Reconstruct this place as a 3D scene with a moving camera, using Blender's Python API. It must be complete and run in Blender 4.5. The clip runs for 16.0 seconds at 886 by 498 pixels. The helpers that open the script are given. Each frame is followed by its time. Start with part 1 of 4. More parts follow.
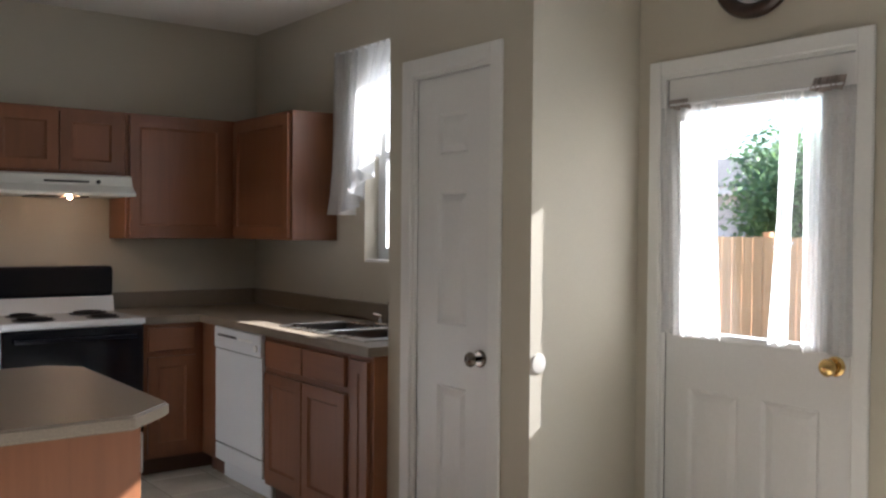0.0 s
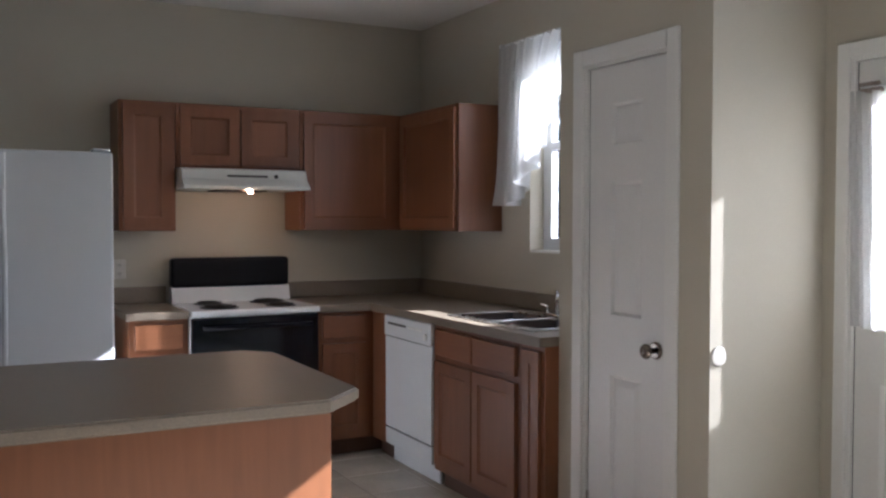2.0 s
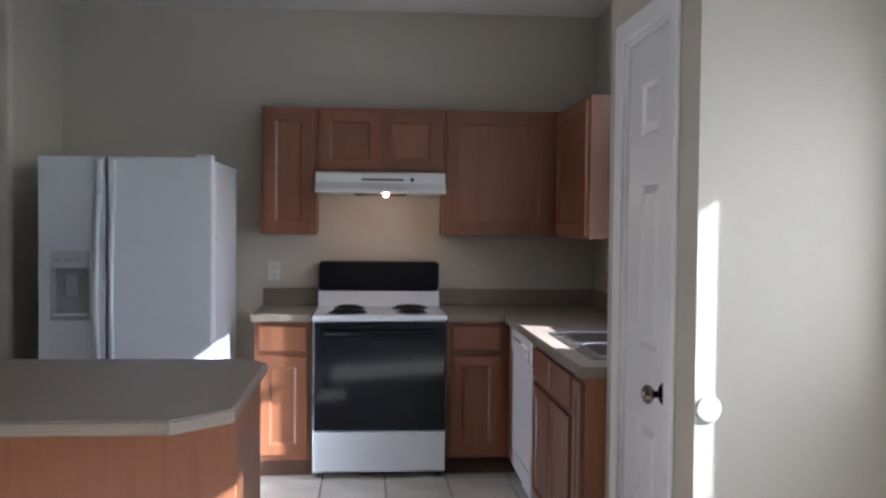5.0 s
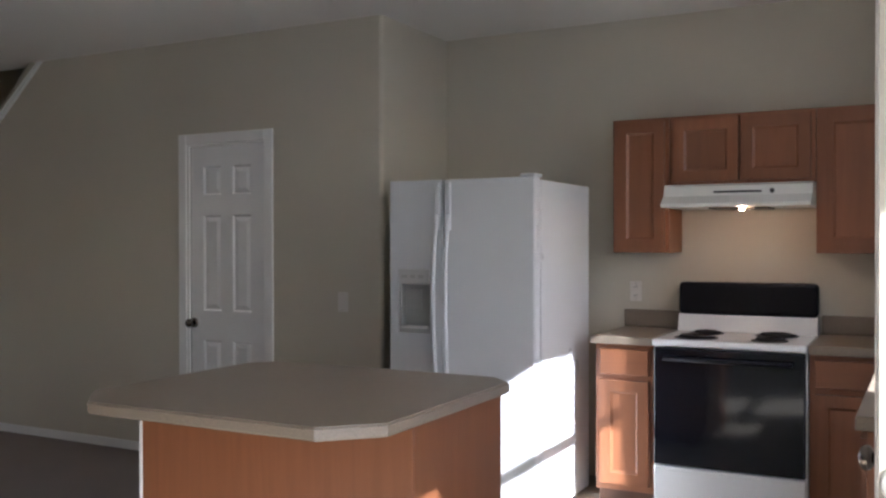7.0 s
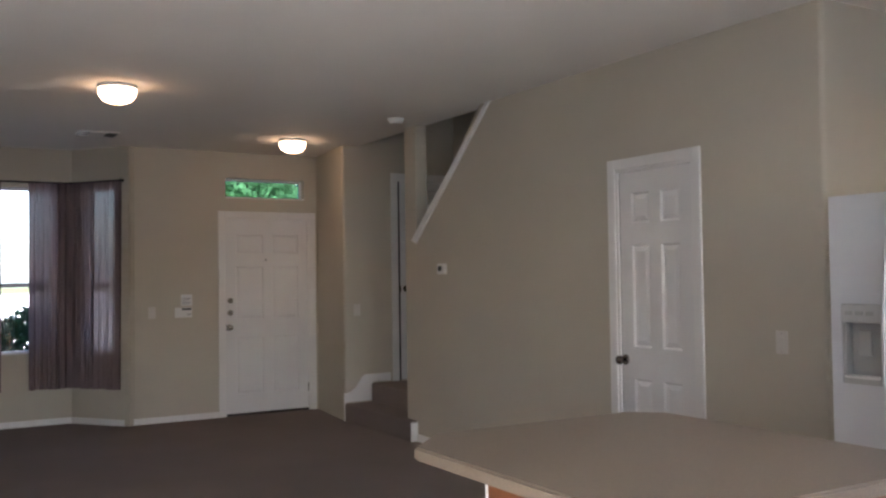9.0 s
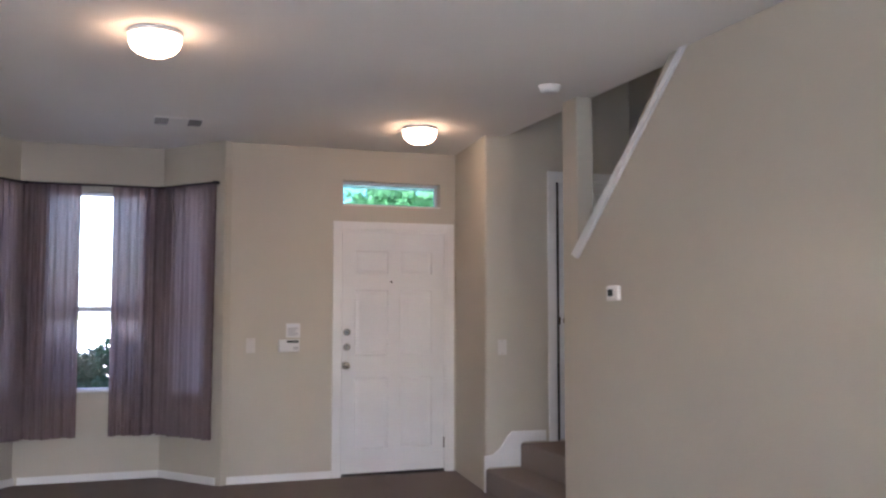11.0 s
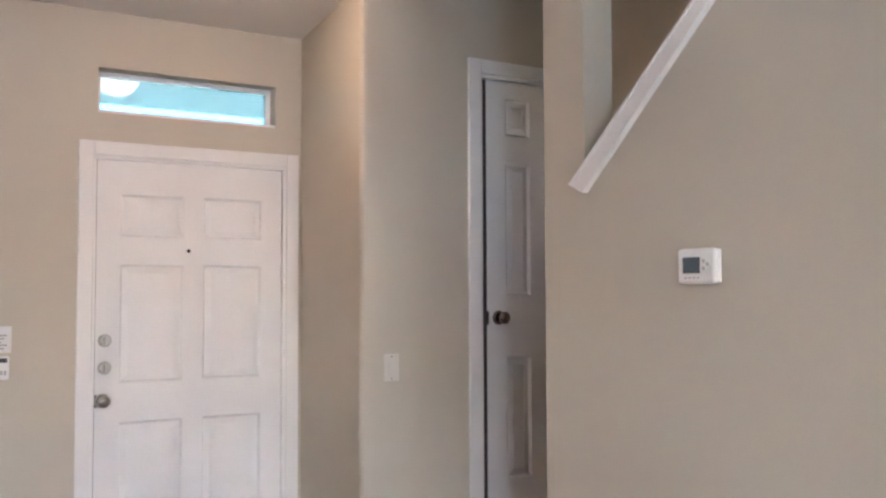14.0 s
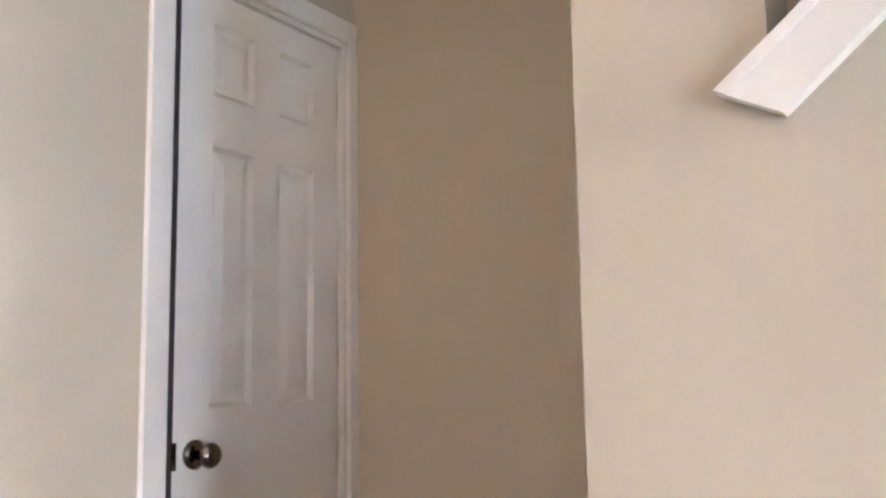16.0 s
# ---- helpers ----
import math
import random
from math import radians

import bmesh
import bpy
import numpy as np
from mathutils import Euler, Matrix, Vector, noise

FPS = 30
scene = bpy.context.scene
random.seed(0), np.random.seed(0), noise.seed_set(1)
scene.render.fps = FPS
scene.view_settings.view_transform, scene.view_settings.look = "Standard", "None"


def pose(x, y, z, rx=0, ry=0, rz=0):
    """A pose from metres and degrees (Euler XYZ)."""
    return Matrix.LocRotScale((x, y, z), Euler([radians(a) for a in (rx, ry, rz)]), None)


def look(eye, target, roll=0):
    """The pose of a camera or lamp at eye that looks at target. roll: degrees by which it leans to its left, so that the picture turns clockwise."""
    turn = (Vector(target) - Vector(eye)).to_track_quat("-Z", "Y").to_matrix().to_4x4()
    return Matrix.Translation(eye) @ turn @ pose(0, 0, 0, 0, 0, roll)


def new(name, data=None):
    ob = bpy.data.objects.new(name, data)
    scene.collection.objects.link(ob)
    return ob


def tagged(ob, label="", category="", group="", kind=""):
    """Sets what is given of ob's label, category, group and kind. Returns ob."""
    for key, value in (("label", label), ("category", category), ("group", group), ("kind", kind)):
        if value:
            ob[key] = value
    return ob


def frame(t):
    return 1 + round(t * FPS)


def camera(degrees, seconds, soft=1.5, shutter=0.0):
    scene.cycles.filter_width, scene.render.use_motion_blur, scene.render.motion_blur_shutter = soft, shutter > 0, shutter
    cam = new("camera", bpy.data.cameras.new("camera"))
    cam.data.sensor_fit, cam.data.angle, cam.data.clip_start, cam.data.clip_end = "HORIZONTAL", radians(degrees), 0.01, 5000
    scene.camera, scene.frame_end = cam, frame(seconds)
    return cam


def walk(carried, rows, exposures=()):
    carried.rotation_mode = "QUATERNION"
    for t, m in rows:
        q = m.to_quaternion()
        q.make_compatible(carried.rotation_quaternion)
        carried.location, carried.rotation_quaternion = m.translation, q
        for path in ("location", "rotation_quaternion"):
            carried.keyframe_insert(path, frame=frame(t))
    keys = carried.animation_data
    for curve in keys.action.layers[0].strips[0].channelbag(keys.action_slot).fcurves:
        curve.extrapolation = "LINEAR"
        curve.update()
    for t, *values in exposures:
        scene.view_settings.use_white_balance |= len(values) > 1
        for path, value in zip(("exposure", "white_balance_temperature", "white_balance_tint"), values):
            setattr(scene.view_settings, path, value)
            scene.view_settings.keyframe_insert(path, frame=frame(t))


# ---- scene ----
cam = camera(51.6, 16.0, soft=2.4)
PATH = [
    (0, (-1.024, -5.720, 1.413), (0.186, -4.128, 1.373), 0.5),
    (0.5, (-1.082, -5.719, 1.402), (0.037, -4.062, 1.361), 0.3),
    (1, (-1.116, -5.713, 1.401), (-0.070, -4.009, 1.358), 0.2),
    (1.5, (-1.128, -5.701, 1.405), (-0.137, -3.965, 1.354), 0.2),
    (2, (-1.123, -5.695, 1.418), (-0.185, -3.930, 1.354), 0.1),
    (2.5, (-1.063, -5.703, 1.430), (-0.189, -3.905, 1.354), -0.1),
    (3, (-0.921, -5.725, 1.445), (-0.133, -3.889, 1.356), -0.2),
    (3.2, (-0.800, -5.727, 1.448), (-0.075, -3.868, 1.360), -0.1),
    (5.5, (0.572, -5.665, 1.437), (0.528, -3.666, 1.377), 0.7),
    (6, (0.834, -5.537, 1.440), (0.520, -3.563, 1.391), 0.7),
    (6.5, (1.112, -5.348, 1.424), (0.456, -3.459, 1.392), 0.2),
    (7, (1.255, -5.302, 1.413), (0.318, -3.536, 1.397), -0.1),
    (7.5, (1.411, -5.193, 1.432), (0.208, -3.595, 1.425), -0.2),
    (8, (1.465, -5.097, 1.455), (0.055, -3.679, 1.459), -0.8),
    (8.5, (1.511, -4.835, 1.440), (-0.093, -3.641, 1.463), -0.8),
    (9, (1.305, -4.582, 1.413), (-0.419, -3.570, 1.472), -0.8),
    (9.5, (0.910, -4.203, 1.366), (-0.893, -3.344, 1.474), -0.1),
    (10, (0.467, -3.849, 1.386), (-1.388, -3.111, 1.512), 0.1),
    (10.2, (0.307, -3.761, 1.361), (-1.56, -3.059, 1.502), -0.0),
    (11.2, (-0.70, -3.455, 1.385), (-2.575, -2.79, 1.513), 0.0),
    (12.3, (-1.751, -3.089, 1.405), (-3.638, -2.438, 1.528), -0.1),
    (12.5, (-1.967, -3.023, 1.417), (-3.845, -2.346, 1.536), 0.2),
    (13, (-2.509, -2.859, 1.404), (-4.353, -2.092, 1.520), -0.0),
    (13.5, (-3.003, -2.702, 1.405), (-4.795, -1.818, 1.503), -0.1),
    (14, (-3.506, -2.516, 1.412), (-5.225, -1.498, 1.504), -0.2),
    (14.5, (-4.080, -2.352, 1.408), (-5.680, -1.160, 1.520), -0.4),
    (15, (-4.580, -2.163, 1.390), (-6.020, -0.787, 1.576), -0.5),
    (15.5, (-5.052, -1.855, 1.472), (-6.325, -0.330, 1.697), -1.2),
    (16, (-5.427, -1.656, 1.476), (-6.452, 0.042, 1.731), -0.9),
]
EXPOSURES = [(0, 2.35, 5550, 11), (1, 2.35, 5400, 12), (1.5, 2.4, 5300, 12), (3, 2.6, 5150, 14), (5.5, 2.8, 4900, 13), (6, 2.75, 4950, 13), (6.5, 2.85, 5150, 13), (7, 2.95, 5300, 13), (8, 3.8, 5250, 13), (8.5, 3.65, 5450, 15), (9, 3.55, 5500, 16), (9.5, 3.95, 5550, 18), (10, 4.05, 5450, 19), (12.5, 5.08, 5100, 20), (13, 4.9, 5250, 20), (13.5, 4.65, 5300, 20), (14, 5.05, 5250, 19), (14.5, 5.2, 5250, 18), (15, 5.35, 5300, 17), (15.5, 5.6, 5200, 17), (16, 6.05, 5200, 17)]
walk(cam, [(t, look(eye, target, roll)) for t, eye, target, roll in PATH], EXPOSURES)
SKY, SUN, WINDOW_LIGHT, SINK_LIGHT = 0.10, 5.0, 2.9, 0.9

# ---- world, sun, exposure ----
SUN_WAY = Vector((-0.790, 0.332, -0.515)).normalized()   # the way the light travels
world = bpy.data.worlds.new("world")
scene.world = world
world.use_nodes = True
wn = world.node_tree.nodes
sky = wn.new("ShaderNodeTexSky")
sky.sky_type = "NISHITA"
sky.sun_disc = False
sky.sun_elevation = math.asin(-SUN_WAY.z)
sky.sun_rotation = math.atan2(-SUN_WAY.x, -SUN_WAY.y)
sky.air_density, sky.dust_density = 1.0, 2.0
wn["Background"].inputs["Strength"].default_value = SKY
world.node_tree.links.new(sky.outputs[0], wn["Background"].inputs["Color"])
sun = new("sun", bpy.data.lights.new("sun", "SUN"))
sun.data.energy, sun.data.angle, sun.data.color = SUN, radians(0.53), (1.0, 0.93, 0.82)
sun.matrix_world = look((20, -20, 20), Vector((20, -20, 20)) + SUN_WAY)


# ---- materials ----
def material(name, color, rough=0.6, metal=0.0, vary=0.08, scale=6.0, bump=0.0, grain=120.0, spec=0.5, stretch=(1, 1, 1), dirt=0.0):
    """A paint, metal or plastic with broad and fine variation, fine relief and faint dirt."""
    m = bpy.data.materials.new(name)
    m.use_nodes = True
    n, l = m.node_tree.nodes, m.node_tree.links
    b = n["Principled BSDF"]
    b.inputs["Metallic"].default_value = metal
    b.inputs["Specular IOR Level"].default_value = spec
    tc = n.new("ShaderNodeTexCoord")
    mp = n.new("ShaderNodeMapping")
    mp.inputs["Scale"].default_value = stretch
    l.new(tc.outputs["Object"], mp.inputs[0])
    big = n.new("ShaderNodeTexNoise")
    big.inputs["Scale"].default_value, big.inputs["Detail"].default_value = scale * 0.25, 4
    fine = n.new("ShaderNodeTexNoise")
    fine.inputs["Scale"].default_value, fine.inputs["Detail"].default_value = grain, 3
    l.new(mp.outputs[0], big.inputs[0]), l.new(mp.outputs[0], fine.inputs[0])
    add = n.new("ShaderNodeMath")
    add.operation = "MULTIPLY_ADD"
    l.new(fine.outputs[0], add.inputs[0])
    add.inputs[1].default_value = 0.5
    l.new(big.outputs[0], add.inputs[2])
    ramp = n.new("ShaderNodeValToRGB")
    ramp.color_ramp.elements[0].position, ramp.color_ramp.elements[1].position = 0.45, 1.05
    lo, hi = 1 - vary - dirt, 1 + vary
    ramp.color_ramp.elements[0].color = (*[min(1, c * lo) for c in color], 1)
    ramp.color_ramp.elements[1].color = (*[min(1, c * hi) for c in color], 1)
    l.new(add.outputs[0], ramp.inputs[0]), l.new(ramp.outputs[0], b.inputs["Base Color"])
    rr = n.new("ShaderNodeMapRange")
    rr.inputs["To Min"].default_value, rr.inputs["To Max"].default_value = max(0.02, rough - 0.08), min(1, rough + 0.08)
    l.new(big.outputs[0], rr.inputs["Value"]), l.new(rr.outputs[0], b.inputs["Roughness"])
    if bump:
        bp = n.new("ShaderNodeBump")
        bp.inputs["Strength"].default_value, bp.inputs["Distance"].default_value = bump, 0.004
        l.new(fine.outputs[0], bp.inputs["Height"]), l.new(bp.outputs[0], b.inputs["Normal"])
    return m


def wood(name, color, along="Z", rough=0.38, contrast=0.12):
    """Stained wood with long grain along one axis of the object."""
    m = bpy.data.materials.new(name)
    m.use_nodes = True
    n, l = m.node_tree.nodes, m.node_tree.links
    b = n["Principled BSDF"]
    tc, mp, info = n.new("ShaderNodeTexCoord"), n.new("ShaderNodeMapping"), n.new("ShaderNodeObjectInfo")
    mp.inputs["Scale"].default_value = {"Z": (23, 23, 1.5), "X": (1.5, 23, 23), "Y": (23, 1.5, 23)}[along]
    l.new(tc.outputs["Object"], mp.inputs[0])
    off = n.new("ShaderNodeVectorMath")
    off.operation = "ADD"
    l.new(mp.outputs[0], off.inputs[0]), l.new(info.outputs["Random"], off.inputs[1])
    a = n.new("ShaderNodeTexNoise")
    a.inputs["Scale"].default_value, a.inputs["Detail"].default_value, a.inputs["Distortion"].default_value = 1.0, 7, 1.2
    l.new(off.outputs[0], a.inputs[0])
    ramp = n.new("ShaderNodeValToRGB")
    ramp.color_ramp.elements[0].position, ramp.color_ramp.elements[1].position = 0.25, 0.75
    ramp.color_ramp.elements[0].color = (*[c * (1 - contrast) for c in color], 1)
    ramp.color_ramp.elements[1].color = (*[min(1, c * (1 + contrast * 0.6)) for c in color], 1)
    l.new(a.outputs[0], ramp.inputs[0])
    hs = n.new("ShaderNodeHueSaturation")
    mr = n.new("ShaderNodeMapRange")
    mr.inputs["To Min"].default_value, mr.inputs["To Max"].default_value = 0.88, 1.1
    l.new(info.outputs["Random"], mr.inputs["Value"]), l.new(mr.outputs[0], hs.inputs["Value"])
    l.new(ramp.outputs[0], hs.inputs["Color"]), l.new(hs.outputs[0], b.inputs["Base Color"])
    b.inputs["Roughness"].default_value = rough
    bp = n.new("ShaderNodeBump")
    bp.inputs["Strength"].default_value, bp.inputs["Distance"].default_value = 0.12, 0.002
    l.new(a.outputs[0], bp.inputs["Height"]), l.new(bp.outputs[0], b.inputs["Normal"])
    return m


def speckle(name, color, rough=0.4):
    """Laminate with small light and dark specks."""
    m = material(name, color, rough, vary=0.12, scale=10, bump=0.05, grain=300)
    n, l = m.node_tree.nodes, m.node_tree.links
    tc, v = n.new("ShaderNodeTexCoord"), n.new("ShaderNodeTexVoronoi")
    v.inputs["Scale"].default_value = 260
    l.new(tc.outputs["Object"], v.inputs[0])
    mix = n.new("ShaderNodeMix")
    mix.data_type, mix.blend_type = "RGBA", "OVERLAY"
    mix.inputs["Factor"].default_value = 0.12
    bw = n.new("ShaderNodeRGBToBW")
    l.new(v.outputs["Color"], bw.inputs[0])
    b = n["Principled BSDF"]
    src = b.inputs["Base Color"].links[0].from_socket
    l.new(src, mix.inputs[6]), l.new(bw.outputs[0], mix.inputs[7]), l.new(mix.outputs[2], b.inputs["Base Color"])
    return m


def glass_material(name, tint=(1, 1, 1), rough=0.0):
    m = bpy.data.materials.new(name)
    m.use_nodes = True
    n, l = m.node_tree.nodes, m.node_tree.links
    tr, gl, fr, mx = n.new("ShaderNodeBsdfTransparent"), n.new("ShaderNodeBsdfGlossy"), n.new("ShaderNodeFresnel"), n.new("ShaderNodeMixShader")
    tr.inputs[0].default_value = (*tint, 1)
    gl.inputs["Roughness"].default_value = rough
    fr.inputs["IOR"].default_value = 1.45
    l.new(fr.outputs[0], mx.inputs[0]), l.new(tr.outputs[0], mx.inputs[1]), l.new(gl.outputs[0], mx.inputs[2])
    l.new(mx.outputs[0], n["Material Output"].inputs[0])
    return m


def cloth(name, color, see=0.3, through_light=0.5):
    """Thin woven cloth: part of the light goes straight through, part is spread on the far side."""
    m = bpy.data.materials.new(name)
    m.use_nodes = True
    n, l = m.node_tree.nodes, m.node_tree.links
    tc, wv = n.new("ShaderNodeTexCoord"), n.new("ShaderNodeTexNoise")
    wv.inputs["Scale"].default_value, wv.inputs["Detail"].default_value = 90, 4
    l.new(tc.outputs["Object"], wv.inputs[0])
    ramp = n.new("ShaderNodeValToRGB")
    ramp.color_ramp.elements[0].color = (*[c * 0.86 for c in color], 1)
    ramp.color_ramp.elements[1].color = (*[min(1, c * 1.1) for c in color], 1)
    l.new(wv.outputs[0], ramp.inputs[0])
    df, tl, tr = n.new("ShaderNodeBsdfDiffuse"), n.new("ShaderNodeBsdfTranslucent"), n.new("ShaderNodeBsdfTransparent")
    l.new(ramp.outputs[0], df.inputs[0]), l.new(ramp.outputs[0], tl.inputs[0])
    m1, m2 = n.new("ShaderNodeMixShader"), n.new("ShaderNodeMixShader")
    m1.inputs[0].default_value, m2.inputs[0].default_value = through_light, see
    l.new(df.outputs[0], m1.inputs[1]), l.new(tl.outputs[0], m1.inputs[2])
    l.new(m1.outputs[0], m2.inputs[1]), l.new(tr.outputs[0], m2.inputs[2])
    l.new(m2.outputs[0], n["Material Output"].inputs[0])
    return m


def glow(name, color, strength):
    m = bpy.data.materials.new(name)
    m.use_nodes = True
    b = m.node_tree.nodes["Principled BSDF"]
    b.inputs["Base Color"].default_value = (0.8, 0.78, 0.72, 1)
    b.inputs["Emission Color"].default_value = (*color, 1)
    b.inputs["Emission Strength"].default_value = strength
    return m


def leaf_material(name, color):
    m = material(name, color, 0.6, vary=0.5, scale=8, grain=20)
    n, l = m.node_tree.nodes, m.node_tree.links
    b = n["Principled BSDF"]
    geo, hs, mr = n.new("ShaderNodeNewGeometry"), n.new("ShaderNodeHueSaturation"), n.new("ShaderNodeMapRange")
    mr.inputs["To Min"].default_value, mr.inputs["To Max"].default_value = 0.6, 1.5
    l.new(geo.outputs["Random Per Island"], mr.inputs["Value"]), l.new(mr.outputs[0], hs.inputs["Value"])
    src = b.inputs["Base Color"].links[0].from_socket
    l.new(src, hs.inputs["Color"]), l.new(hs.outputs[0], b.inputs["Base Color"])
    tl, mx = n.new("ShaderNodeBsdfTranslucent"), n.new("ShaderNodeMixShader")
    mx.inputs[0].default_value = 0.45
    l.new(hs.outputs[0], tl.inputs[0]), l.new(b.outputs[0], mx.inputs[1]), l.new(tl.outputs[0], mx.inputs[2])
    l.new(mx.outputs[0], n["Material Output"].inputs[0])
    return m


def tile_material(name, color):
    m = material(name, color, 0.16, vary=0.14, scale=14, bump=0.06, grain=60, dirt=0.05)
    n, l = m.node_tree.nodes, m.node_tree.links
    b = n["Principled BSDF"]
    info, hs, mr = n.new("ShaderNodeObjectInfo"), n.new("ShaderNodeHueSaturation"), n.new("ShaderNodeMapRange")
    mr.inputs["To Min"].default_value, mr.inputs["To Max"].default_value = 0.9, 1.08
    l.new(info.outputs["Random"], mr.inputs["Value"]), l.new(mr.outputs[0], hs.inputs["Value"])
    src = b.inputs["Base Color"].links[0].from_socket
    l.new(src, hs.inputs["Color"]), l.new(hs.outputs[0], b.inputs["Base Color"])
    return m


WALL = material("wall_paint", (0.535, 0.492, 0.402), 0.75, vary=0.035, scale=5, bump=0.09, grain=170, spec=0.25, dirt=0.02)
CEIL = material("ceiling_paint", (0.81, 0.775, 0.72), 0.9, vary=0.03, scale=4, bump=0.5, grain=110, spec=0.15)
TRIM = material("trim_paint", (0.79, 0.78, 0.755), 0.42, vary=0.03, scale=9, bump=0.05, grain=90, dirt=0.03)
DOOR = material("door_paint", (0.76, 0.75, 0.735), 0.36, vary=0.03, scale=7, bump=0.06, grain=80, dirt=0.03)
CARPET = material("carpet_pile", (0.25, 0.212, 0.19), 1.0, vary=0.14, scale=2.2, bump=1.0, grain=380, spec=0.05, dirt=0.03)
TILE = tile_material("floor_tile", (0.57, 0.515, 0.43))
GROUT = material("grout", (0.20, 0.175, 0.15), 0.9, vary=0.2, scale=20, bump=0.3)
CAB = wood("cherry_stained_wood", (0.215, 0.083, 0.035))
CAB_H = wood("cherry_stained_wood_across", (0.215, 0.083, 0.035), along="X")
CAB_Y = wood("cherry_stained_wood_deep", (0.215, 0.083, 0.035), along="Y")
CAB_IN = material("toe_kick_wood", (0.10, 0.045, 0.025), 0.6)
LAMINATE = speckle("counter_laminate", (0.215, 0.172, 0.128))
ENAMEL = material("white_enamel", (0.76, 0.77, 0.78), 0.22, vary=0.02, scale=5, bump=0.02, grain=60)
FRIDGE_W = material("fridge_white", (0.60, 0.61, 0.625), 0.3, vary=0.02, scale=5, bump=0.18, grain=420)
PLASTIC = material("white_plastic", (0.74, 0.73, 0.70), 0.4, vary=0.03, grain=60)
PLATE = material("wall_plate_plastic", (0.63, 0.595, 0.54), 0.4, vary=0.03, grain=60)
ALMOND = material("almond_enamel", (0.70, 0.69, 0.64), 0.3, vary=0.03, grain=60)
VENT = material("vent_enamel", (0.27, 0.24, 0.21), 0.5, vary=0.08)
GREY_P = material("grey_plastic", (0.40, 0.40, 0.385), 0.45, vary=0.06, grain=60)
SILVER_P = material("pale_grey_plastic", (0.50, 0.50, 0.49), 0.4, vary=0.05, grain=60)
BLACK = material("black_glass", (0.006, 0.007, 0.011), 0.05, vary=0.1, grain=40, spec=0.45)
BLACK_M = material("black_enamel", (0.010, 0.010, 0.013), 0.3, vary=0.1, bump=0.05, spec=0.12)
COIL = material("burner_coil", (0.02, 0.019, 0.02), 0.6, 0.3, vary=0.2, bump=0.1)
CHROME = material("chrome", (0.75, 0.75, 0.76), 0.12, 1.0, vary=0.04)
STEEL = material("brushed_steel", (0.60, 0.60, 0.59), 0.28, 1.0, vary=0.08, bump=0.06, grain=300, stretch=(1, 12, 1))
# darker copy of the steel, with the bowls' shade put into its colour
SINK_SHADE = material("shaded_bowl_steel", (0.34, 0.35, 0.37), 0.34, 1.0, vary=0.12, bump=0.06, grain=300)
BRASS = material("brass", (0.72, 0.50, 0.20), 0.22, 1.0, vary=0.08)
BRONZE = material("aged_bronze", (0.20, 0.17, 0.145), 0.2, 1.0, vary=0.15)
NICKEL = material("satin_nickel", (0.50, 0.48, 0.45), 0.25, 1.0, vary=0.06)
PAPER = material("paper", (0.72, 0.71, 0.69), 0.85, vary=0.04, bump=0.1)
INK = material("grey_print", (0.28, 0.28, 0.30), 0.8)
SCREEN = material("lcd_screen", (0.06, 0.07, 0.065), 0.2)
DARKP = material("dark_plastic", (0.03, 0.025, 0.022), 0.4)
GLASS = glass_material("window_glass")
TEAL_GLASS = glass_material("transom_glass", (0.34, 0.44, 0.43))
HEADING = cloth("taupe_heading", (0.50, 0.43, 0.39), 0.15, 0.35)
SHEER = cloth("white_sheer", (0.88, 0.88, 0.88), 0.38, 0.64)
DRAPE = cloth("mauve_drape", (0.25, 0.19, 0.19), 0.01, 0.2)
DRAPE_T = cloth("mauve_sheer_drape", (0.27, 0.205, 0.203), 0.03, 0.3)
DOME = glow("lit_opal_glass", (1.0, 0.60, 0.30), 1.1)
BULB = glow("hood_bulb", (1.0, 0.58, 0.30), 75.0)
CLOCK_RIM = material("dark_wood_rim", (0.035, 0.018, 0.012), 0.3, vary=0.2)
VINYL = material("white_vinyl_frame", (0.72, 0.73, 0.74), 0.35, vary=0.03)
FENCE = wood("cedar_board", (0.68, 0.38, 0.19), rough=0.8)
GRASS = material("grass_ground", (0.085, 0.10, 0.035), 1.0, vary=0.4, scale=3, bump=1.0, grain=60, spec=0.1)
CONCRETE = material("concrete", (0.42, 0.40, 0.37), 0.85, vary=0.12, scale=3, bump=0.3, grain=90)
ASPHALT = material("asphalt", (0.06, 0.06, 0.062), 0.9, vary=0.2, bump=0.5, grain=160)
LEAF = leaf_material("foliage", (0.15, 0.24, 0.10))
LEAF_D = leaf_material("dark_foliage", (0.016, 0.045, 0.02))
BARK = material("bark", (0.13, 0.095, 0.07), 0.95, vary=0.3, bump=0.8, grain=40, stretch=(1, 1, 0.2))
SIDING = material("grey_siding", (0.50, 0.51, 0.53), 0.8, vary=0.06, bump=0.1)
SHINGLE = material("roof_shingle", (0.10, 0.09, 0.085), 0.95, vary=0.25, bump=0.6, grain=40)
STUCCO = material("outer_stucco", (0.48, 0.43, 0.36), 0.9, vary=0.06, bump=0.5, grain=60)


